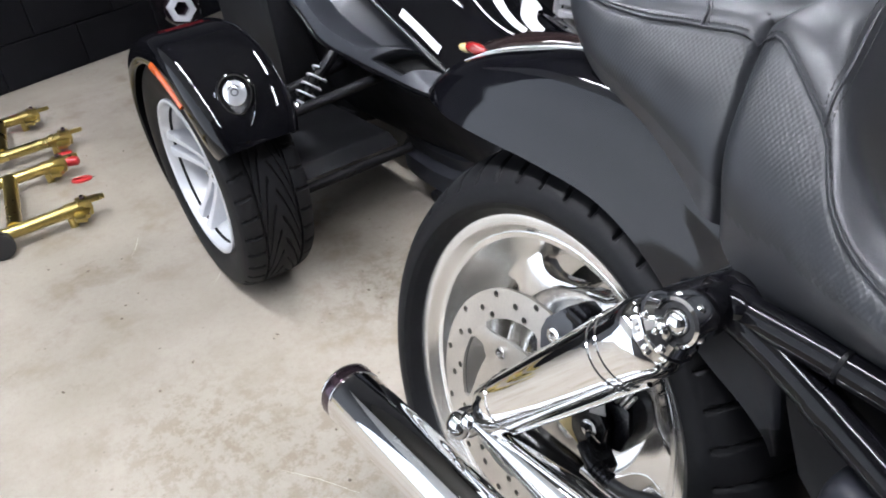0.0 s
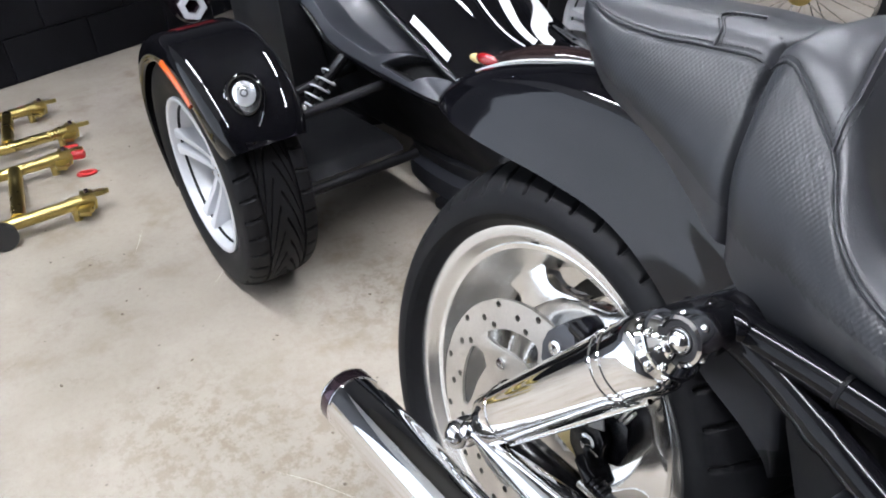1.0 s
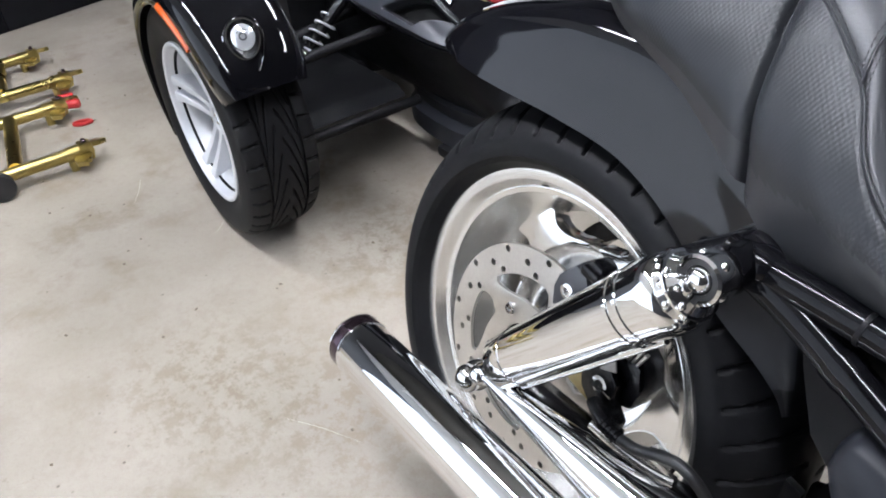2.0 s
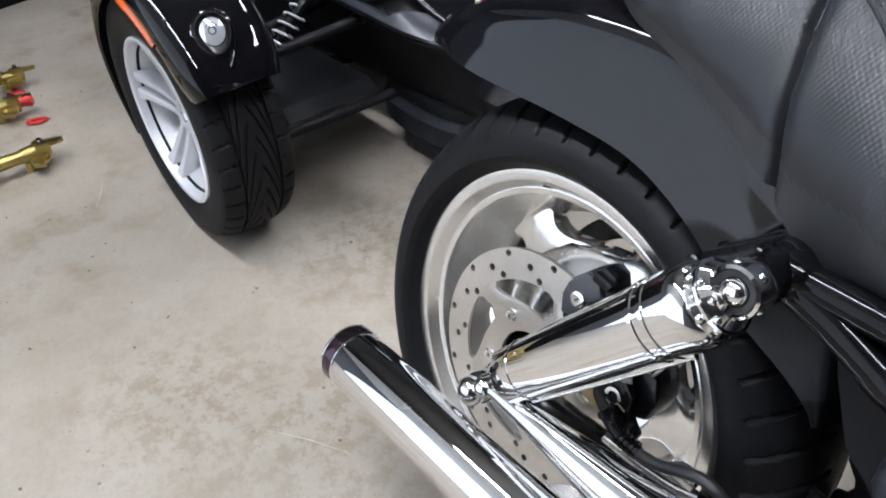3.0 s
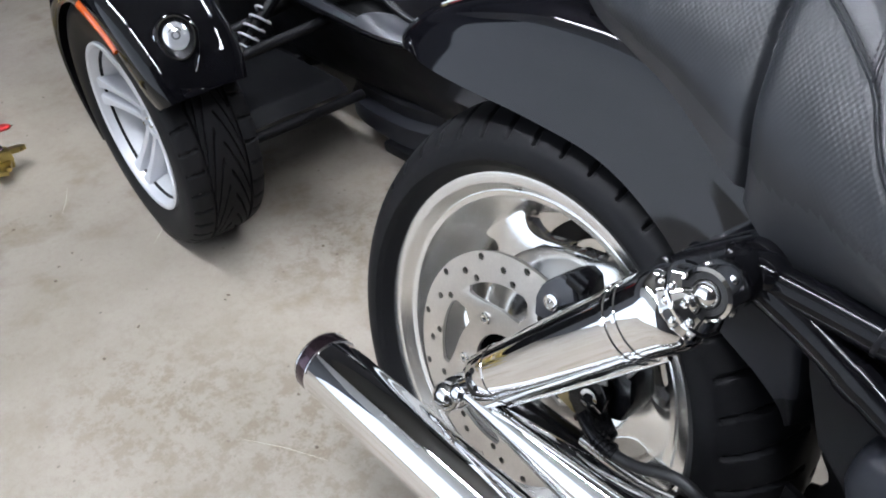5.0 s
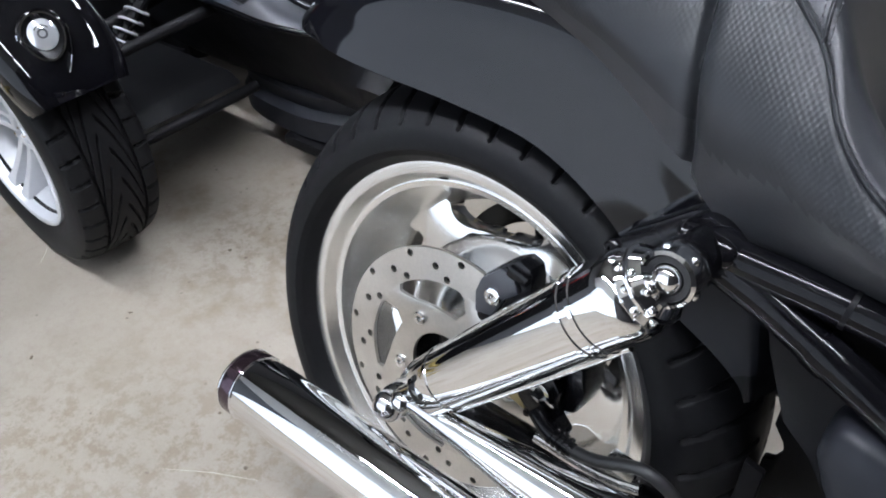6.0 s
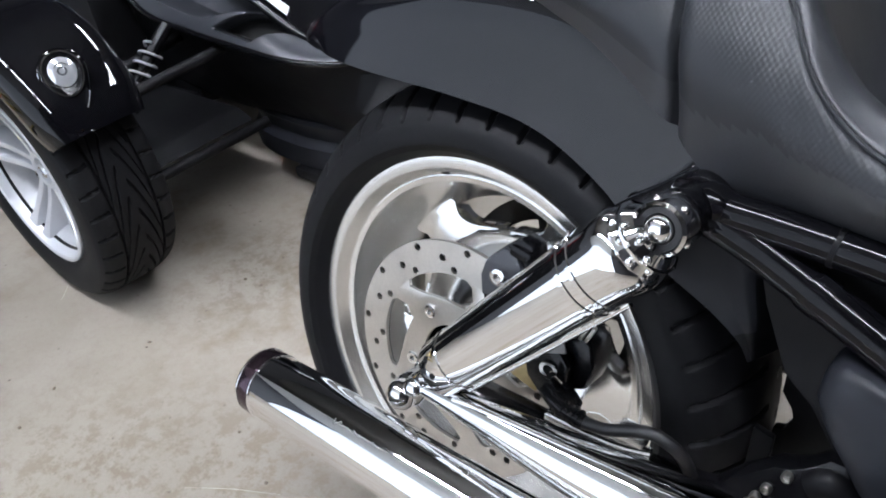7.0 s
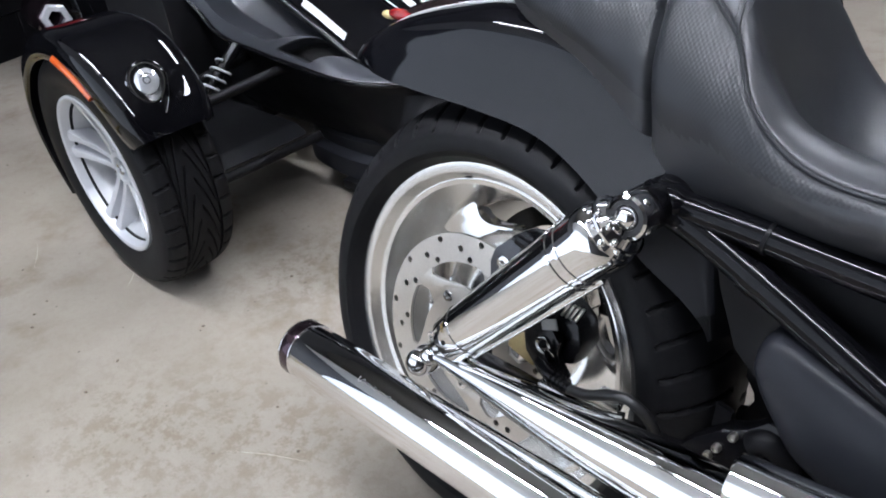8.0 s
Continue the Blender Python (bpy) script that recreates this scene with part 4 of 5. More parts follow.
def trike_wheel(at, parent, fine=18):
    w = new("front_wheel")
    w.parent = parent
    side = [(-0.066, 0.186), (-0.075, 0.19), (-0.084, 0.205), (-0.089, 0.232), (-0.087, 0.252)]
    crown = [(-0.0855, 0.259), (-0.081, 0.268), (-0.072, 0.2755), (-0.06, 0.280), (-0.05, 0.2822), (-0.037, 0.2837), (-0.018, 0.2848), (0.0, 0.285)]
    half = side + [tuple(float(v) for v in p) for p in spline(crown, fine)]
    profile = half + [(-y, r) for y, r in reversed(half[:-1])] + [(0.06, 0.17), (-0.06, 0.17)]

    def wobble(i, y, r):
        if r < 0.266:
            return 0.0
        d, v = 0.0, abs(y)
        # two straight grooves, short sipes on the shoulder, long arcs sweeping back from the middle
        if abs(v - 0.042) < 0.0032:
            d = -0.007
        k = (i + v * 60 + (7 if y > 0 else 0)) % 14
        if v > 0.047:
            d = -0.008 * min(1.0, (r - 0.266) / 0.004) * max(0.0, 1 - abs(k - 1.2) / 1.2)
        k = (i + (v / 0.042) ** 1.6 * 44 + (9 if y > 0 else 0)) % 18
        if 0.004 < v < 0.039:
            d = -0.008 * max(0.0, 1 - abs(k - 1.8) / 1.8)
        return d

    part("tyre", lathe(profile, at, 504, wobble=wobble), RUBBER, w, "black road tyre with directional tread", sharp=30)
    rim = [(-0.075, 0.1905), (-0.081, 0.1895), (-0.082, 0.184), (-0.079, 0.179), (-0.066, 0.174), (-0.060, 0.1725), (-0.060, 0.180)]
    part("rim", lathe(rim, at, 96), SILVER, w, "silver painted rim lip", sharp=30)
    part("barrel", lathe([(-0.0595, 0.1722), (-0.045, 0.166), (-0.02, 0.160), (0.06, 0.165), (0.07, 0.185), (0.07, 0.1905), (0.05, 0.178), (-0.0595, 0.180)], at, 96), BARREL, w, "wheel barrel in a silver darkened for its inner shade", sharp=30)
    bm = bmesh.new()
    for k in range(5):
        for side in (-1, 1):
            a0 = radians(97 + 72 * k)
            rows = []
            for s in np.linspace(0, 1, 9):
                r = 0.038 + s * 0.138
                a = a0 + side * math.asin((0.013 + 0.010 * s) / r)
                wd = 0.0085 + 0.0015 * s + 0.009 * (max(0.0, s - 0.70) / 0.30) ** 2
                y = -0.030 - 0.034 * s**1.4
                ex, ez = math.cos(a), math.sin(a)
                row = [(at[0] + r * ex - q * wd * ez, at[1] + y + dy, at[2] + r * ez + q * wd * ex) for q, dy in ((-1, 0.002), (-0.75, -0.006), (0.0, -0.0075), (0.75, -0.006), (1, 0.002), (1, 0.036), (-1, 0.036))]
                rows.append(row)
            grid(rows, closed_v=True, bm=bm, caps=True)
    part("spokes", bm, SILVER, w, "split five-spoke silver centre", sharp=40)
    part("hub", lathe([(-0.018, 0.0), (-0.018, 0.024), (-0.030, 0.026), (-0.036, 0.030), (-0.037, 0.040), (-0.030, 0.047), (0.02, 0.052), (0.03, 0.0)], at, 40, closed=False), SILVER, w, "silver hub with a deep recess")
    part("hub_recess", lathe([(-0.0195, 0.0), (-0.0195, 0.0235), (-0.017, 0.0235), (-0.017, 0.0)], at, 30, closed=False), BLACK, w, "dark recess of the hub")
    part("axle_nut", turned((at[0], at[1] - 0.0195, at[2]), (at[0], at[1] - 0.06, at[2]), [(0, 0.0165), (0.016, 0.0165), (0.020, 0.013), (0.020, 0.007), (0.030, 0.0065), (0.031, 0.0)], 6), CHROME, w, "chrome axle nut", smooth=False)
    part("brake_disc", lathe([(-0.012, 0.05), (-0.012, 0.128), (-0.006, 0.128), (-0.006, 0.05)], at, 64), ROTOR, w)
    # added black disc: gives the gaps between the spokes their dark shade
    part("spoke_backing", lathe([(0.010, 0.02), (0.010, 0.155), (0.014, 0.155), (0.014, 0.02)], at, 48), BLACK, w, "black backing disc for the shade behind the spokes")
    return w


def trike_fender(at, parent, side=-1):
    f = new("front_fender")
    f.parent = parent
    # angle from ahead (x) round to the rear: radius, lower edge drop
    table = [(27, 0.344, 0.086), (34, 0.348, 0.096), (46, 0.350, 0.101), (70, 0.345, 0.102), (90, 0.334, 0.101), (130, 0.328, 0.098), (152, 0.330, 0.094), (175, 0.333, 0.088), (195, 0.333, 0.080), (205, 0.331, 0.076)]
    rows = []
    for a in np.linspace(27, 205, 54):
        r, wd = lerp(table, a)
        t = radians(a)
        drop = float(lerp([(20, 0.060), (50, 0.062), (90, 0.055), (140, 0.040), (165, 0.012), (207, 0.006)], a)[0])
        row = []
        for q in np.linspace(-1, 1, 21):
            y = wd * math.sin(min(1.0, abs(q) * 1.25) * math.pi / 2) * (1 if q > 0 else -1)
            rr = r - drop * max(0.0, abs(q) - 0.35) ** 1.6 / 0.65**1.6
            row.append((rr, y))
        rows.append([(at[0] + rr * math.cos(t), at[1] + y, at[2] + rr * math.sin(t)) for rr, y in row] + [(at[0] + (rr - 0.005) * math.cos(t), at[1] + y * 0.955, at[2] + (rr - 0.005) * math.sin(t)) for rr, y in reversed(row)])
    part("shell", grid(rows, closed_v=True, caps=True, index=lambda i, j: 1 if 20 < j < 41 else 0), [TRIKEPAINT, PLASTIC], f, "gloss black mudguard", sharp=50)
    amber = [(at[0] + 0.172, at[1] - 0.099, 0.513), (at[0] + 0.135, at[1] - 0.1015, 0.540), (at[0] + 0.09, at[1] - 0.103, 0.561), (at[0] + 0.047, at[1] - 0.1035, 0.575)]
    part("marker", tube(spline(amber, 5), 0.009, 10, flat=0.5), AMBER, f, "long amber side marker")
    p = Vector((at[0] + 0.2575, at[1] - 0.016, 0.5365))
    d = Vector((0.80, -0.30, 0.42)).normalized()
    side = d.cross(Vector((0, 0, 1))).normalized()
    up = side.cross(d).normalized()

    def oval(back, wide, tall, drop, n=32):
        row = []
        for k in range(n):
            a = 2 * math.pi * k / n
            c, q = math.cos(a), math.sin(a)
            # drawn out to a point below
            h = tall * q if q > 0 else tall * q * (1 + drop)
            row.append(p - d * back + side * (wide * c * (1 - 0.25 * drop * max(0, -q))) + up * h)
        return row

    part("lamp_housing", grid([oval(0.05, 0.040, 0.042, 0.9), oval(0.006, 0.040, 0.042, 0.9), oval(0.0, 0.037, 0.039, 0.9), oval(0.002, 0.034, 0.036, 0.8)], closed_v=True, caps=True), TRIKEPAINT, f, "gloss teardrop lamp housing", sharp=30)
    part("lamp_rim", grid([oval(0.004, 0.034, 0.036, 0.25), oval(-0.006, 0.033, 0.035, 0.25), oval(-0.006, 0.0305, 0.0325, 0.25), oval(0.002, 0.030, 0.032, 0.25)], closed_v=True), CHROME, f, "bright lamp rim", sharp=30)
    line = oval(0.001, 0.0385, 0.0405, 0.9)
    part("lamp_edge", tube(line[15:] + line[:2], 0.0009, 6), CHROME, f, "thin bright line round the lamp housing")
    part("lamp_ring", grid([oval(0.004, 0.0305, 0.0325, 0.25), oval(-0.002, 0.0300, 0.032, 0.25), oval(-0.001, 0.0235, 0.0250, 0.1), oval(0.004, 0.0235, 0.0250, 0.1)], closed_v=True), BLACK, f, "dark bezel in the lamp")
    part("lamp_lens", grid([oval(0.004, 0.0235, 0.0250, 0.08), oval(-0.005, 0.0225, 0.0240, 0.08), oval(-0.009, 0.015, 0.016, 0.05), oval(-0.010, 0.007, 0.007, 0.0)], closed_v=True, caps=True), LENS, f, "clear front lamp")
    part("lamp_eye", grid([oval(-0.008, 0.0085, 0.0085, 0.0), oval(-0.0108, 0.0080, 0.0080, 0.0), oval(-0.0108, 0.0055, 0.0055, 0.0), oval(-0.0095, 0.0045, 0.0045, 0.0)], closed_v=True, caps=True), DUCT, f, "dark lamp centre with a hollow")
    arc = [oval(-0.0095, 0.0125, 0.0130, 0.0)[k] for k in range(3, 14)]
    part("lamp_arc", tube(arc, 0.0009, 6), BLACK, f, "dark arc in the lens")


right = trike_wheel(W, trike)
trike_fender(W, trike)
L2 = (W[0], W[1] + 1.31, W[2])
trike_wheel(L2, trike, 5)
trike_fender(L2, trike)


def trike_body():
    cy = W[1] + 0.655
    # the duct panel's lower lip and upper edge, nose last
    low = [(-1.75, 0.36, 0.66), (-1.41, 0.40, 0.540), (-1.26, 0.40, 0.457), (-1.10, 0.40, 0.436), (-0.92, 0.40, 0.424), (-0.79, 0.41, 0.412), (-0.68, 0.45, 0.405), (-0.56, 0.56, 0.40)]
    high = [(-1.75, 0.46, 0.80), (-1.40, 0.48, 0.700), (-1.25, 0.48, 0.628), (-1.09, 0.48, 0.557), (-0.95, 0.48, 0.495), (-0.80, 0.48, 0.432), (-0.68, 0.51, 0.412), (-0.56, 0.60, 0.405)]
    lo, hi = spline(low, 6), spline(high, 6)
    n = len(lo)
    hull = new("hull")
    hull.parent = trike
    rows = []
    for i in range(n):
        a, b = lo[i], hi[i]
        # from the sill up to the lip, then over the bonnet to the middle
        row = [(a[0] - 0.03, cy, 0.17), (a[0] - 0.03, 0.54, 0.175), (a[0] - 0.02, 0.50, 0.215), (a[0] - 0.005, 0.46, 0.30), (a[0], a[1] + 0.025, a[2] - 0.035), (a[0], a[1] + 0.004, a[2] - 0.010), tuple(a)]
        rows.append(row)
    part("side_panel", grid(rows), PLASTIC, hull, "black lower side panel", sharp=60)
    rows = []
    for i in range(n):
        b = hi[i]
        run = spline([tuple(b), (b[0] - 0.02, b[1] + 0.05, b[2] + 0.035), (b[0] - 0.06, b[1] + (cy - b[1]) * 0.6, b[2] + 0.085), (b[0] - 0.08, cy, b[2] + 0.10)], 5)
        rows.append([tuple(p) for p in run] + [(p[0], 2 * cy - p[1], p[2]) for p in run[-2::-1]])
    part("bonnet", grid(rows), TRIKEPAINT, hull, "gloss black bonnet", sharp=60)
    # satin duct panel: a raised rim, a dished mouth and a dark slot at its lower end
    la, ha = spline(low, 36), spline(high, 36)
    m = len(la)
    rows, inside = [], []
    for i in range(m):
        a, b = np.array(la[i]), np.array(ha[i])
        e = i / (m - 1)
        row, mark = [], []
        for t in np.linspace(0, 1, 61):
            p = a + (b - a) * t
            edge = 0.420 + 0.215 * t
            end = min(1.0, max(0.0, (e - 0.10) / 0.15)) * min(1.0, max(0.0, (edge - e) / 0.07))
            wall = math.sin(math.pi * min(1.0, max(0.0, (t - 0.20) / 0.77)))
            dish = math.sin(end * math.pi / 2) * min(1.0, 1.5 * wall)
            slot = min(1.0, max(0.0, (e - 0.470 - 0.160 * t) / 0.012)) * min(1.0, max(0.0, (0.585 + 0.118 * t - e) / 0.012)) * min(1.0, max(0.0, (t - 0.14) / 0.05)) * min(1.0, max(0.0, (0.95 - t) / 0.05))
            p = p + np.array((-0.01, 0.100, -0.070)) * dish * (0.35 + 0.65 * t) + np.array((-0.012, 0.045, -0.030)) * slot + np.array((0, -0.006, 0.008)) * math.sin(math.pi * t)
            row.append(tuple(p))
            mark.append(slot)
        rows.append(row)
        inside.append(mark)
    # the slot's faces carry its deep shade as a near-black colour
    part("duct_panel", grid(rows, index=lambda i, j: 1 if inside[i][j] > 0.5 else 0), [DUCT, DARKHOLE], hull, "satin charcoal air duct panel", sharp=70)
    trim = [tuple(p + np.array((0, -0.004, 0.0))) for p in lo]
    part("lip", tube(trim, 0.006, 10), TRIKEPAINT, hull, "gloss lip along the duct")
    trim = [tuple(p + np.array((0, 0.0, 0.004))) for p in hi]
    part("upper_lip", tube(trim, 0.009, 10), TRIKEPAINT, hull)
    part("belly", box((1.1, 0.50, 0.34), (-1.86, cy + 0.07, 0.32), 0.05), PLASTIC, hull)
    part("side_fairing", box((0.80, 0.62, 0.55), (-1.94, cy + 0.05, 0.56), 0.10, (0, -6, 0)), TRIKEPAINT, hull)
    part("wheel_well", box((0.4, 0.22, 0.36), (-1.60, 0.44, 0.42), 0.05), RUBBER, hull)
    # white graphics lying on the bonnet
    def on_bonnet(i, t):
        b = hi[i]
        run = spline([tuple(b), (b[0] - 0.02, b[1] + 0.05, b[2] + 0.035), (b[0] - 0.06, b[1] + (cy - b[1]) * 0.6, b[2] + 0.085), (b[0] - 0.08, cy, b[2] + 0.10)], 5)
        over = t > 1
        k = min(max(2 - t if over else t, 0.0), 1.0) * (len(run) - 1)
        j = min(int(k), len(run) - 2)
        q = run[j] + (run[j + 1] - run[j]) * (k - j)
        return np.array((q[0], 2 * cy - q[1] if over else q[1], q[2] + 0.008))

    strip = [[tuple(on_bonnet(i, t)) for t in (0.10, 0.16, 0.22)] for i in range(22, 29)]
    part("graphic", grid(strip), WHITE, hull, "white stripe graphic")
    def band(a, b, wa, wb):
        rows = []
        for q in np.linspace(0, 1, 14):
            i, t, w = a[0] + (b[0] - a[0]) * q, a[1] + (b[1] - a[1]) * q, wa + (wb - wa) * q
            lo_i = min(int(i), n - 2)
            row = []
            for dt in (-w, w):
                p0, p1 = on_bonnet(lo_i, t + dt), on_bonnet(lo_i + 1, t + dt)
                row.append(tuple(p0 + (p1 - p0) * (i - lo_i)))
            rows.append(row)
        return grid(rows)

    part("graphic", band((40, 0.80), (23, 1.90), 0.10, 0.10), WHITE, hull, "white stripe graphic")
    part("graphic", band((38, 0.76), (26, 1.25), 0.05, 0.06), WHITE, hull, "white stripe graphic")
    part("graphic", band((37, 0.66), (25, 0.98), 0.012, 0.012), WHITE, hull, "fine white line graphic")
    sp = new("front_spoiler")
    sp.parent = trike
    rows = []
    for x, y, z in spline([(-1.20, 0.60, 0.13), (-1.12, 0.53, 0.135), (-0.96, 0.50, 0.14), (-0.8, 0.50, 0.15), (-0.66, 0.56, 0.155), (-0.60, 0.7, 0.16)], 5):
        rows.append([(x, y + 0.02, z + 0.075), (x, y, z + 0.07), (x, y - 0.004, z + 0.06), (x, y + 0.01, z + 0.02), (x, y + 0.004, z + 0.012), (x, y - 0.012, z + 0.004), (x, y - 0.01, z - 0.05), (x, y + 0.03, z - 0.06)])
    part("blade", grid(rows), GREYPLASTIC, sp, "black plastic under-tray with a ribbed edge", sharp=30)
    part("nose_tray", box((0.42, 0.44, 0.12), (-0.76, 0.84, 0.13), 0.03), PLASTIC, sp, "black tray under the nose")
    part("skid", box((0.16, 0.3, 0.03), (-0.86, 0.62, 0.075), 0.01), PLASTIC, sp)
    part("under_tray", box((0.86, 0.36, 0.07), (-1.76, 0.34, 0.165), 0.012), PLASTIC, sp, "black under-tray")
    s = new("front_suspension")
    s.parent = trike
    for x0, z0, x1, z1 in ((-1.04, 0.372, -1.02, 0.40), (-1.16, 0.372, -1.2, 0.40), (-1.02, 0.19, -0.98, 0.21), (-1.18, 0.19, -1.24, 0.21)):
        part("arm", tube([(x0, 0.09, z0), (x1, 0.46, z1)], 0.0125, 14), PLASTIC, s)
    # added plate under the arms: blocks light and covers the bright floor
    part("shade_plate", slab([(-0.26, 0.000), (0.12, -0.012), (0.17, 0.010), (0.12, 0.030), (-0.26, 0.03)], 0.33, pose(-1.20, 0.295, 0.195), 0.012), RUBBER, s, "black plate added to shade and hide the floor", sharp=40)
    part("upright", box((0.07, 0.05, 0.26), (-1.10, 0.115, 0.285), 0.012), BLACK, s)
    part("ball_joint", ball((-1.043, 0.20, 0.385), 0.018), CHROME, s)
    a, b = Vector((-1.161, 0.255, 0.343)), Vector((-1.156, 0.390, 0.451))
    d = (b - a).normalized()
    up = d.orthogonal().normalized()
    sd = d.cross(up)
    coil = [a + d * (0.010 + 0.100 * k / 80) + 0.024 * (math.cos(k * 2 * math.pi / 20) * up + math.sin(k * 2 * math.pi / 20) * sd) for k in range(81)]
    part("spring", tube(coil, 0.0032, 8), SPRINGPAINT, s, "pale grey coil spring")
    part("damper", turned(a, b, [(0, 0.012), (0.05, 0.012), (0.052, 0.015), (0.164, 0.015)], 18), BLACK, s)


trike_body()


# ---------------------------------------------------------------- paddock stands and litter
def bracket(t, x, y, z=0.05):
    """A forked catch at a bar's end: a clamp block, a flat tongue ahead and a claw hanging to one side."""
    part("bracket", slab([(-0.030, -0.022), (-0.012, -0.030), (0.010, -0.026), (0.016, 0.0), (0.012, 0.024), (-0.022, 0.026)], 0.040, pose(x, y, z, 0, 0, 90), 0.004), GOLD, t, sharp=30)
    part("tongue", slab([(-0.010, -0.020), (0.022, -0.024), (0.040, -0.012), (0.046, 0.004), (0.032, 0.018), (0.0, 0.018)], 0.014, pose(x - 0.012, y + 0.012, z + 0.008, 78, 0, 84), 0.002), GOLD, t, sharp=30)
    part("claw", slab([(0.0, -0.020), (0.036, -0.026), (0.050, -0.016), (0.062, -0.026), (0.068, 0.004), (0.044, 0.018), (0.0, 0.020)], 0.014, pose(x + 0.012, y - 0.012, z - 0.008, 84, 0, -28), 0.002), GOLD, t, sharp=30)
    part("pin", turned((x, y - 0.004, z), (x, y - 0.004, z + 0.034), [(0, 0.008), (0.026, 0.008), (0.028, 0.006), (0.034, 0.006)], 12), BRONZE, t)


def stand(xa, ya, xb, yb, link, caster):
    """Two long bars joined by a cross bar, lying on the floor."""
    t = thing("paddock_stand", "gold zinc plated steel paddock stand lying on the floor", "paddock stand", None, "paddock stands")
    for x, y in ((xa, ya), (xb, yb)):
        part("bar", tube([(x, y, 0.05), (x - 0.01, y - 0.95, 0.045)], 0.019, 18), GOLD, t)
        part("sleeve", tube([(x, y - 0.03, 0.05), (x, y + 0.02, 0.05)], 0.0225, 18), GOLD, t)
        bracket(t, x, y + 0.03)
        part("foot", turned((x, y - 0.7, 0.0), (x, y - 0.7, 0.05), [(0, 0.02), (0.05, 0.02)], 14), HOSE, t, "black rubber foot")
        part("foot", turned((x, y - 0.02, 0.0), (x, y - 0.02, 0.05), [(0, 0.013), (0.04, 0.012)], 14), GOLD, t)
    part("cross_bar", tube([(xa + 0.015, link, 0.052), (xb - 0.015, link - 0.05, 0.052)], 0.021, 18), GOLD, t)
    if caster:
        part("caster", turned((xb + 0.02, caster, 0.04), (xb + 0.06, caster, 0.04), [(0, 0.02), (0.002, 0.038), (0.006, 0.04), (0.03, 0.04), (0.034, 0.038), (0.036, 0.02)], 24), HOSE, t, "black rubber caster wheel")
    return t


def red_cap(x, y, z, turn):
    t = thing("rubber_pad", "small red rubber pad lying by the stands", "rubber pad", pose(x, y, z, 0, 0, turn), "red pads")
    part("body", turned((-0.03, 0, 0.017), (0.03, 0, 0.017), [(0, 0.012), (0.003, 0.016), (0.05, 0.016), (0.055, 0.012)], 16), RED, t)


def red_ring(x, y, turn):
    t = thing("rubber_ring", "red oval rubber ring lying on the floor", "rubber ring", pose(x, y, 0.006, 0, 0, turn))
    loop = [(0.028 * math.cos(a), 0.015 * math.sin(a), 0) for a in np.linspace(0, 2 * math.pi, 24, endpoint=False)]
    rows = []
    for k, p in enumerate(loop):
        d = (Vector(loop[(k + 1) % 24]) - Vector(loop[k - 1])).normalized()
        sd = d.cross(Vector((0, 0, 1)))
        rows.append([Vector(p) + 0.006 * (math.cos(q) * sd + math.sin(q) * Vector((0, 0, 1))) for q in np.linspace(0, 2 * math.pi, 8, endpoint=False)])
    part("loop", grid(rows, closed_u=True, closed_v=True), RED, t)


stand(-2.745, -0.215, -2.375, -0.175, -0.315, 0)
stand(-2.132, -0.250, -1.727, -0.268, -0.385, -0.49)
red_cap(-2.125, -0.190, 0.03, 60)
red_cap(-2.275, -0.185, 0.0, 75)
red_cap(-2.875, -0.235, 0, 80)
red_ring(-2.045, -0.188, 70)



def far_motorcycle():
    """The spoked front wheel of another motorcycle beyond the seat."""
    t = thing("off_road_motorcycle", "motorcycle with a gold-hubbed wire-spoked front wheel", "motorcycle", pose(-0.94, 2.03, 0.30, 0, 0, 20))
    w = new("front_wheel")
    w.parent = t
    part("tyre", lathe([(-0.03, 0.245), (-0.042, 0.26), (-0.042, 0.28), (-0.028, 0.297), (0, 0.302), (0.028, 0.297), (0.042, 0.28), (0.042, 0.26), (0.03, 0.245)], (0, 0, 0), 72), RUBBER, w, "knobbly black tyre")
    part("rim", lathe([(-0.028, 0.245), (-0.02, 0.232), (0.02, 0.232), (0.028, 0.245)], (0, 0, 0), 72), ALLOY, w)
    part("hub", lathe([(-0.05, 0.01), (-0.05, 0.045), (-0.03, 0.03), (0.03, 0.03), (0.05, 0.045), (0.05, 0.01)], (0, 0, 0), 32), GOLD, w, "gold hub")
    for k in range(32):
        a = 2 * math.pi * k / 32
        b = a + (0.22 if k % 2 else -0.22)
        y = 0.042 if k % 4 < 2 else -0.042
        part("spoke", tube([(0.04 * math.cos(a), y, 0.04 * math.sin(a)), (0.235 * math.cos(b), 0, 0.235 * math.sin(b))], 0.0022, 6), CHROME, w)
    for y in (-0.085, 0.085):
        part("fork_leg", tube([(0, y, 0), (-0.22, y, 0.62)], 0.022, 14), GOLD, t, "gold fork leg")
    part("axle", tube([(0, -0.1, 0), (0, 0.1, 0)], 0.01, 10), CHROME, t)


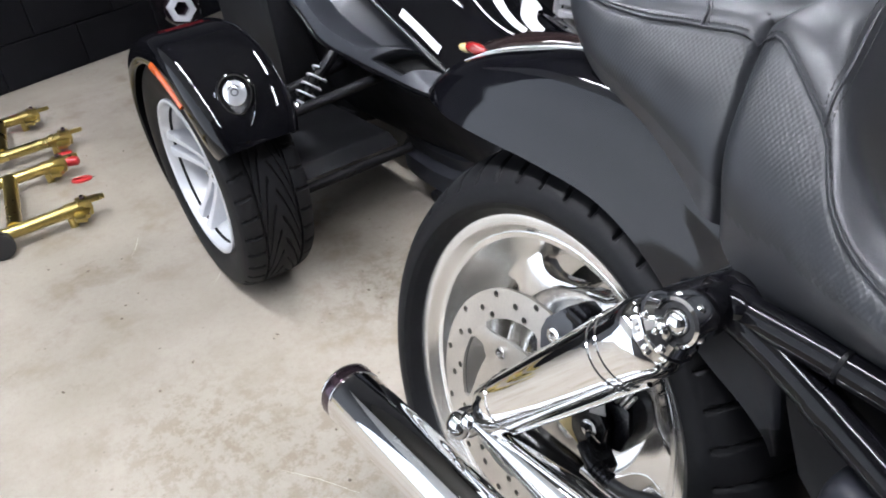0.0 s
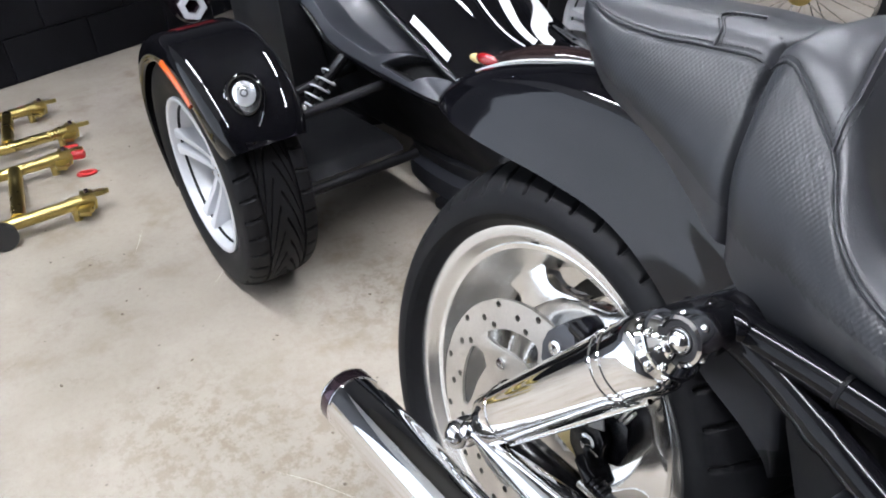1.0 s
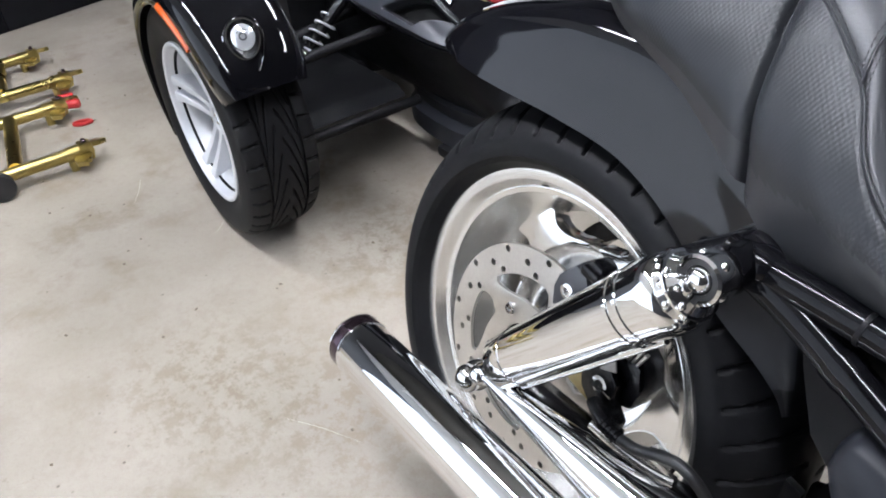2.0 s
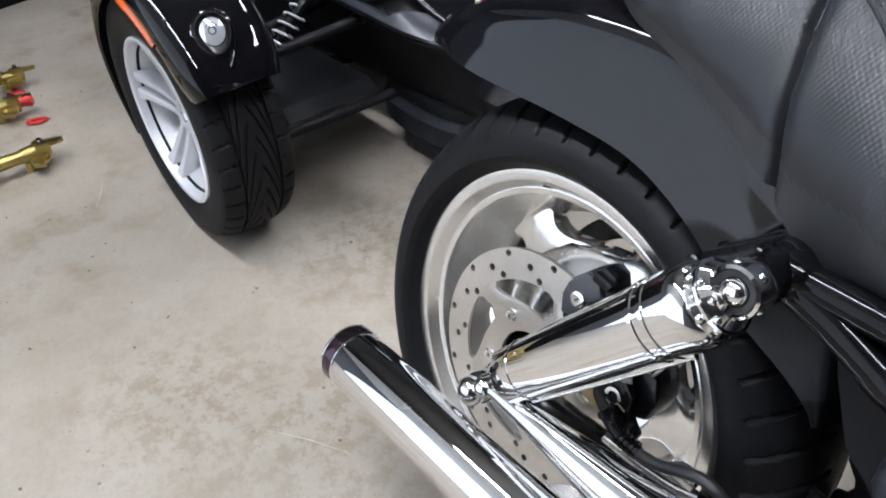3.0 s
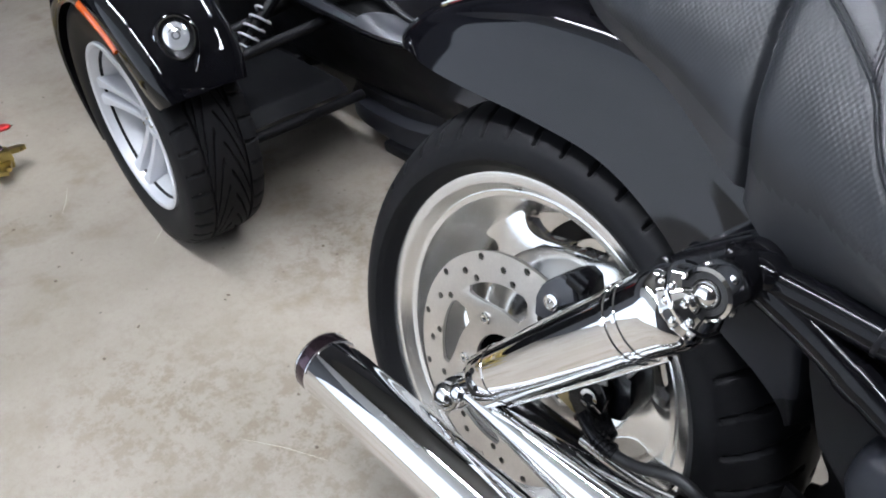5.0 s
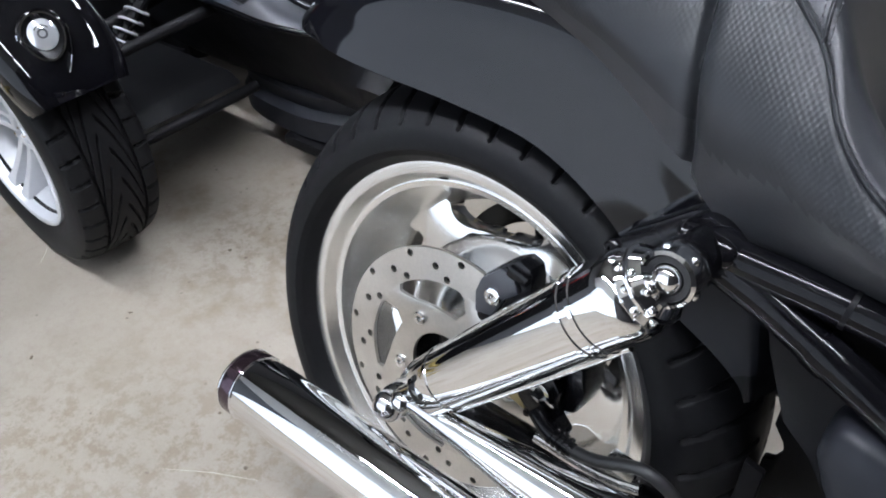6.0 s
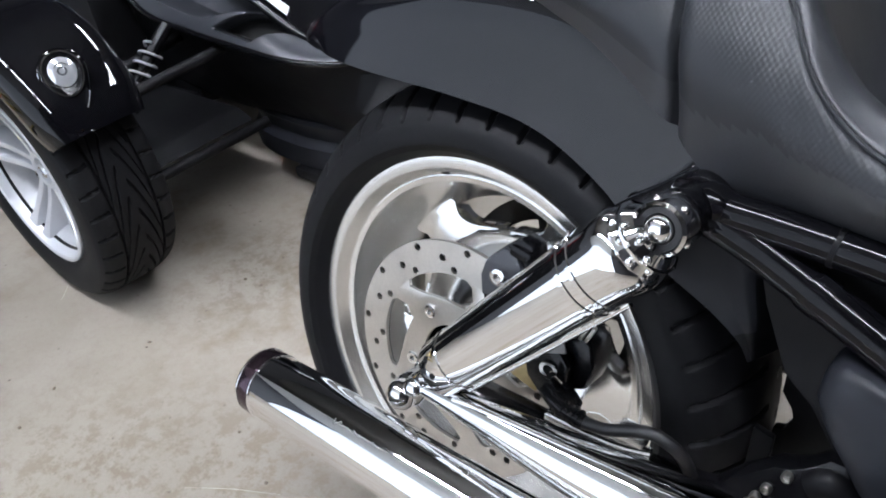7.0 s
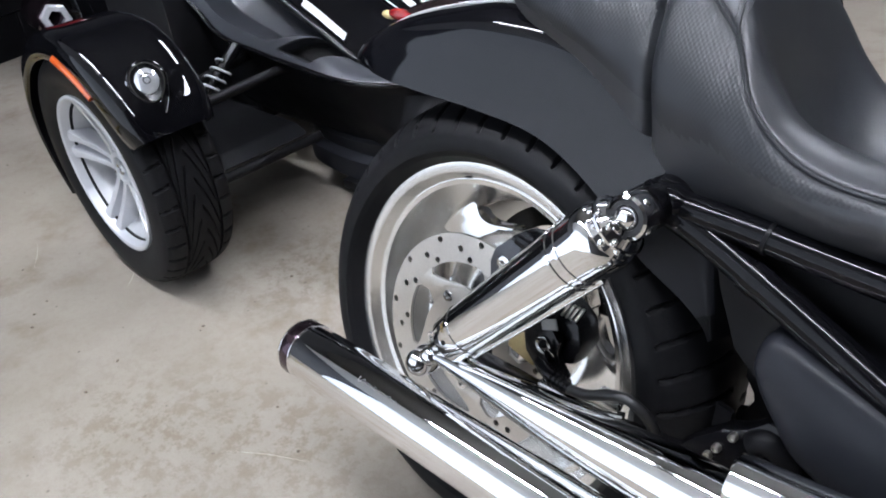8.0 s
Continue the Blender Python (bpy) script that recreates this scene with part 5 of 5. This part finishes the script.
def far_scooter():
    """Silencer and rear wheel of a machine parked by the block wall."""
    t = thing("parked_scooter", "dark red scooter with a hexagonal exhaust tip by the block wall", "scooter", pose(-2.9, 0.54, 0))
    part("tyre", lathe([(-0.04, 0.15), (-0.05, 0.19), (-0.035, 0.225), (0, 0.235), (0.035, 0.225), (0.05, 0.19), (0.04, 0.15)], (-0.05, 0.22, 0.235), 48), RUBBER, t)
    part("wheel_disc", lathe([(-0.03, 0.01), (-0.03, 0.15), (0.03, 0.15), (0.03, 0.01)], (-0.05, 0.22, 0.235), 40), BLACK, t)
    part("bodywork", box((0.26, 0.75, 0.34), (-0.12, 0.25, 0.74), 0.09), REDPAINT, t, "dark red gloss bodywork")
    m = new("silencer")
    m.parent = t
    part("canister", turned((-0.34, 0.05, 0.24), (0.02, 0.0, 0.26), [(0, 0.05), (0.03, 0.075), (0.30, 0.08), (0.34, 0.07)], 28), BRONZE, m, "dark bronze canister", sharp=40)
    part("bracket", tube([(-0.1, 0.06, 0.25), (-0.06, 0.2, 0.235)], 0.014, 8), BLACK, m)
    part("tip", turned((0.0, 0.003, 0.259), (0.06, -0.006, 0.262), [(0, 0.062), (0.03, 0.062), (0.034, 0.056), (0.034, 0.034), (0.0, 0.034)], 6, caps=False), SILVER, m, "bright hexagonal tip", smooth=False)
    part("bore", turned((-0.02, 0.004, 0.258), (0.06, -0.006, 0.262), [(0, 0.0), (0.012, 0.034)], 20), DARKHOLE, m)


far_motorcycle()
far_scooter()


def floor_litter():
    """Grit, chips and a few pale scratches on the concrete."""
    rng = random.Random(3)
    bm = bmesh.new()
    for k in range(55):
        x, y = rng.uniform(-2.6, 0.2), rng.uniform(-0.9, 0.5)
        r = rng.uniform(0.0012, 0.0035)
        at = Matrix.Translation((x, y, r * 0.3)) @ pose(0, 0, 0, 0, 0, rng.uniform(0, 360)) @ Matrix.Diagonal((r * rng.uniform(1, 2.2), r, r * 0.6, 1))
        bmesh.ops.create_icosphere(bm, subdivisions=1, radius=1.0, matrix=at)
    for x, y, r in ((-0.802, -0.335, 0.0034), (-1.211, -0.255, 0.003), (-0.792, 0.173, 0.004), (-0.448, -0.111, 0.0028), (-0.325, -0.153, 0.0034)):
        bmesh.ops.create_icosphere(bm, subdivisions=1, radius=1.0, matrix=Matrix.Translation((x, y, 0.001)) @ Matrix.Diagonal((r * 1.3, r, r * 0.4, 1)))
    tagged(part("floor_grit", bm, GRIT), "scattered dark grit and chips on the concrete", "grit", kind="stuff")
    bm = bmesh.new()
    for a, b in (((-0.43, -0.235), (-0.29, -0.155)), ((-1.52, -0.16), (-1.40, -0.215)), ((-1.16, -0.05), (-1.10, -0.10))):
        d = Vector((b[0] - a[0], b[1] - a[1], 0)).normalized()
        sd = Vector((-d.y, d.x, 0)) * 0.0009
        p, q = Vector((*a, 0.0006)), Vector((*b, 0.0006))
        mid = (p + q) / 2 + sd * 4
        grid([[p, p + sd * 0.3], [mid, mid + sd], [q, q + sd * 0.3]], bm=bm)
    tagged(part("scratches", bm, PALE, smooth=False), "thin pale scratches in the concrete", "scratches", kind="stuff")


floor_litter()
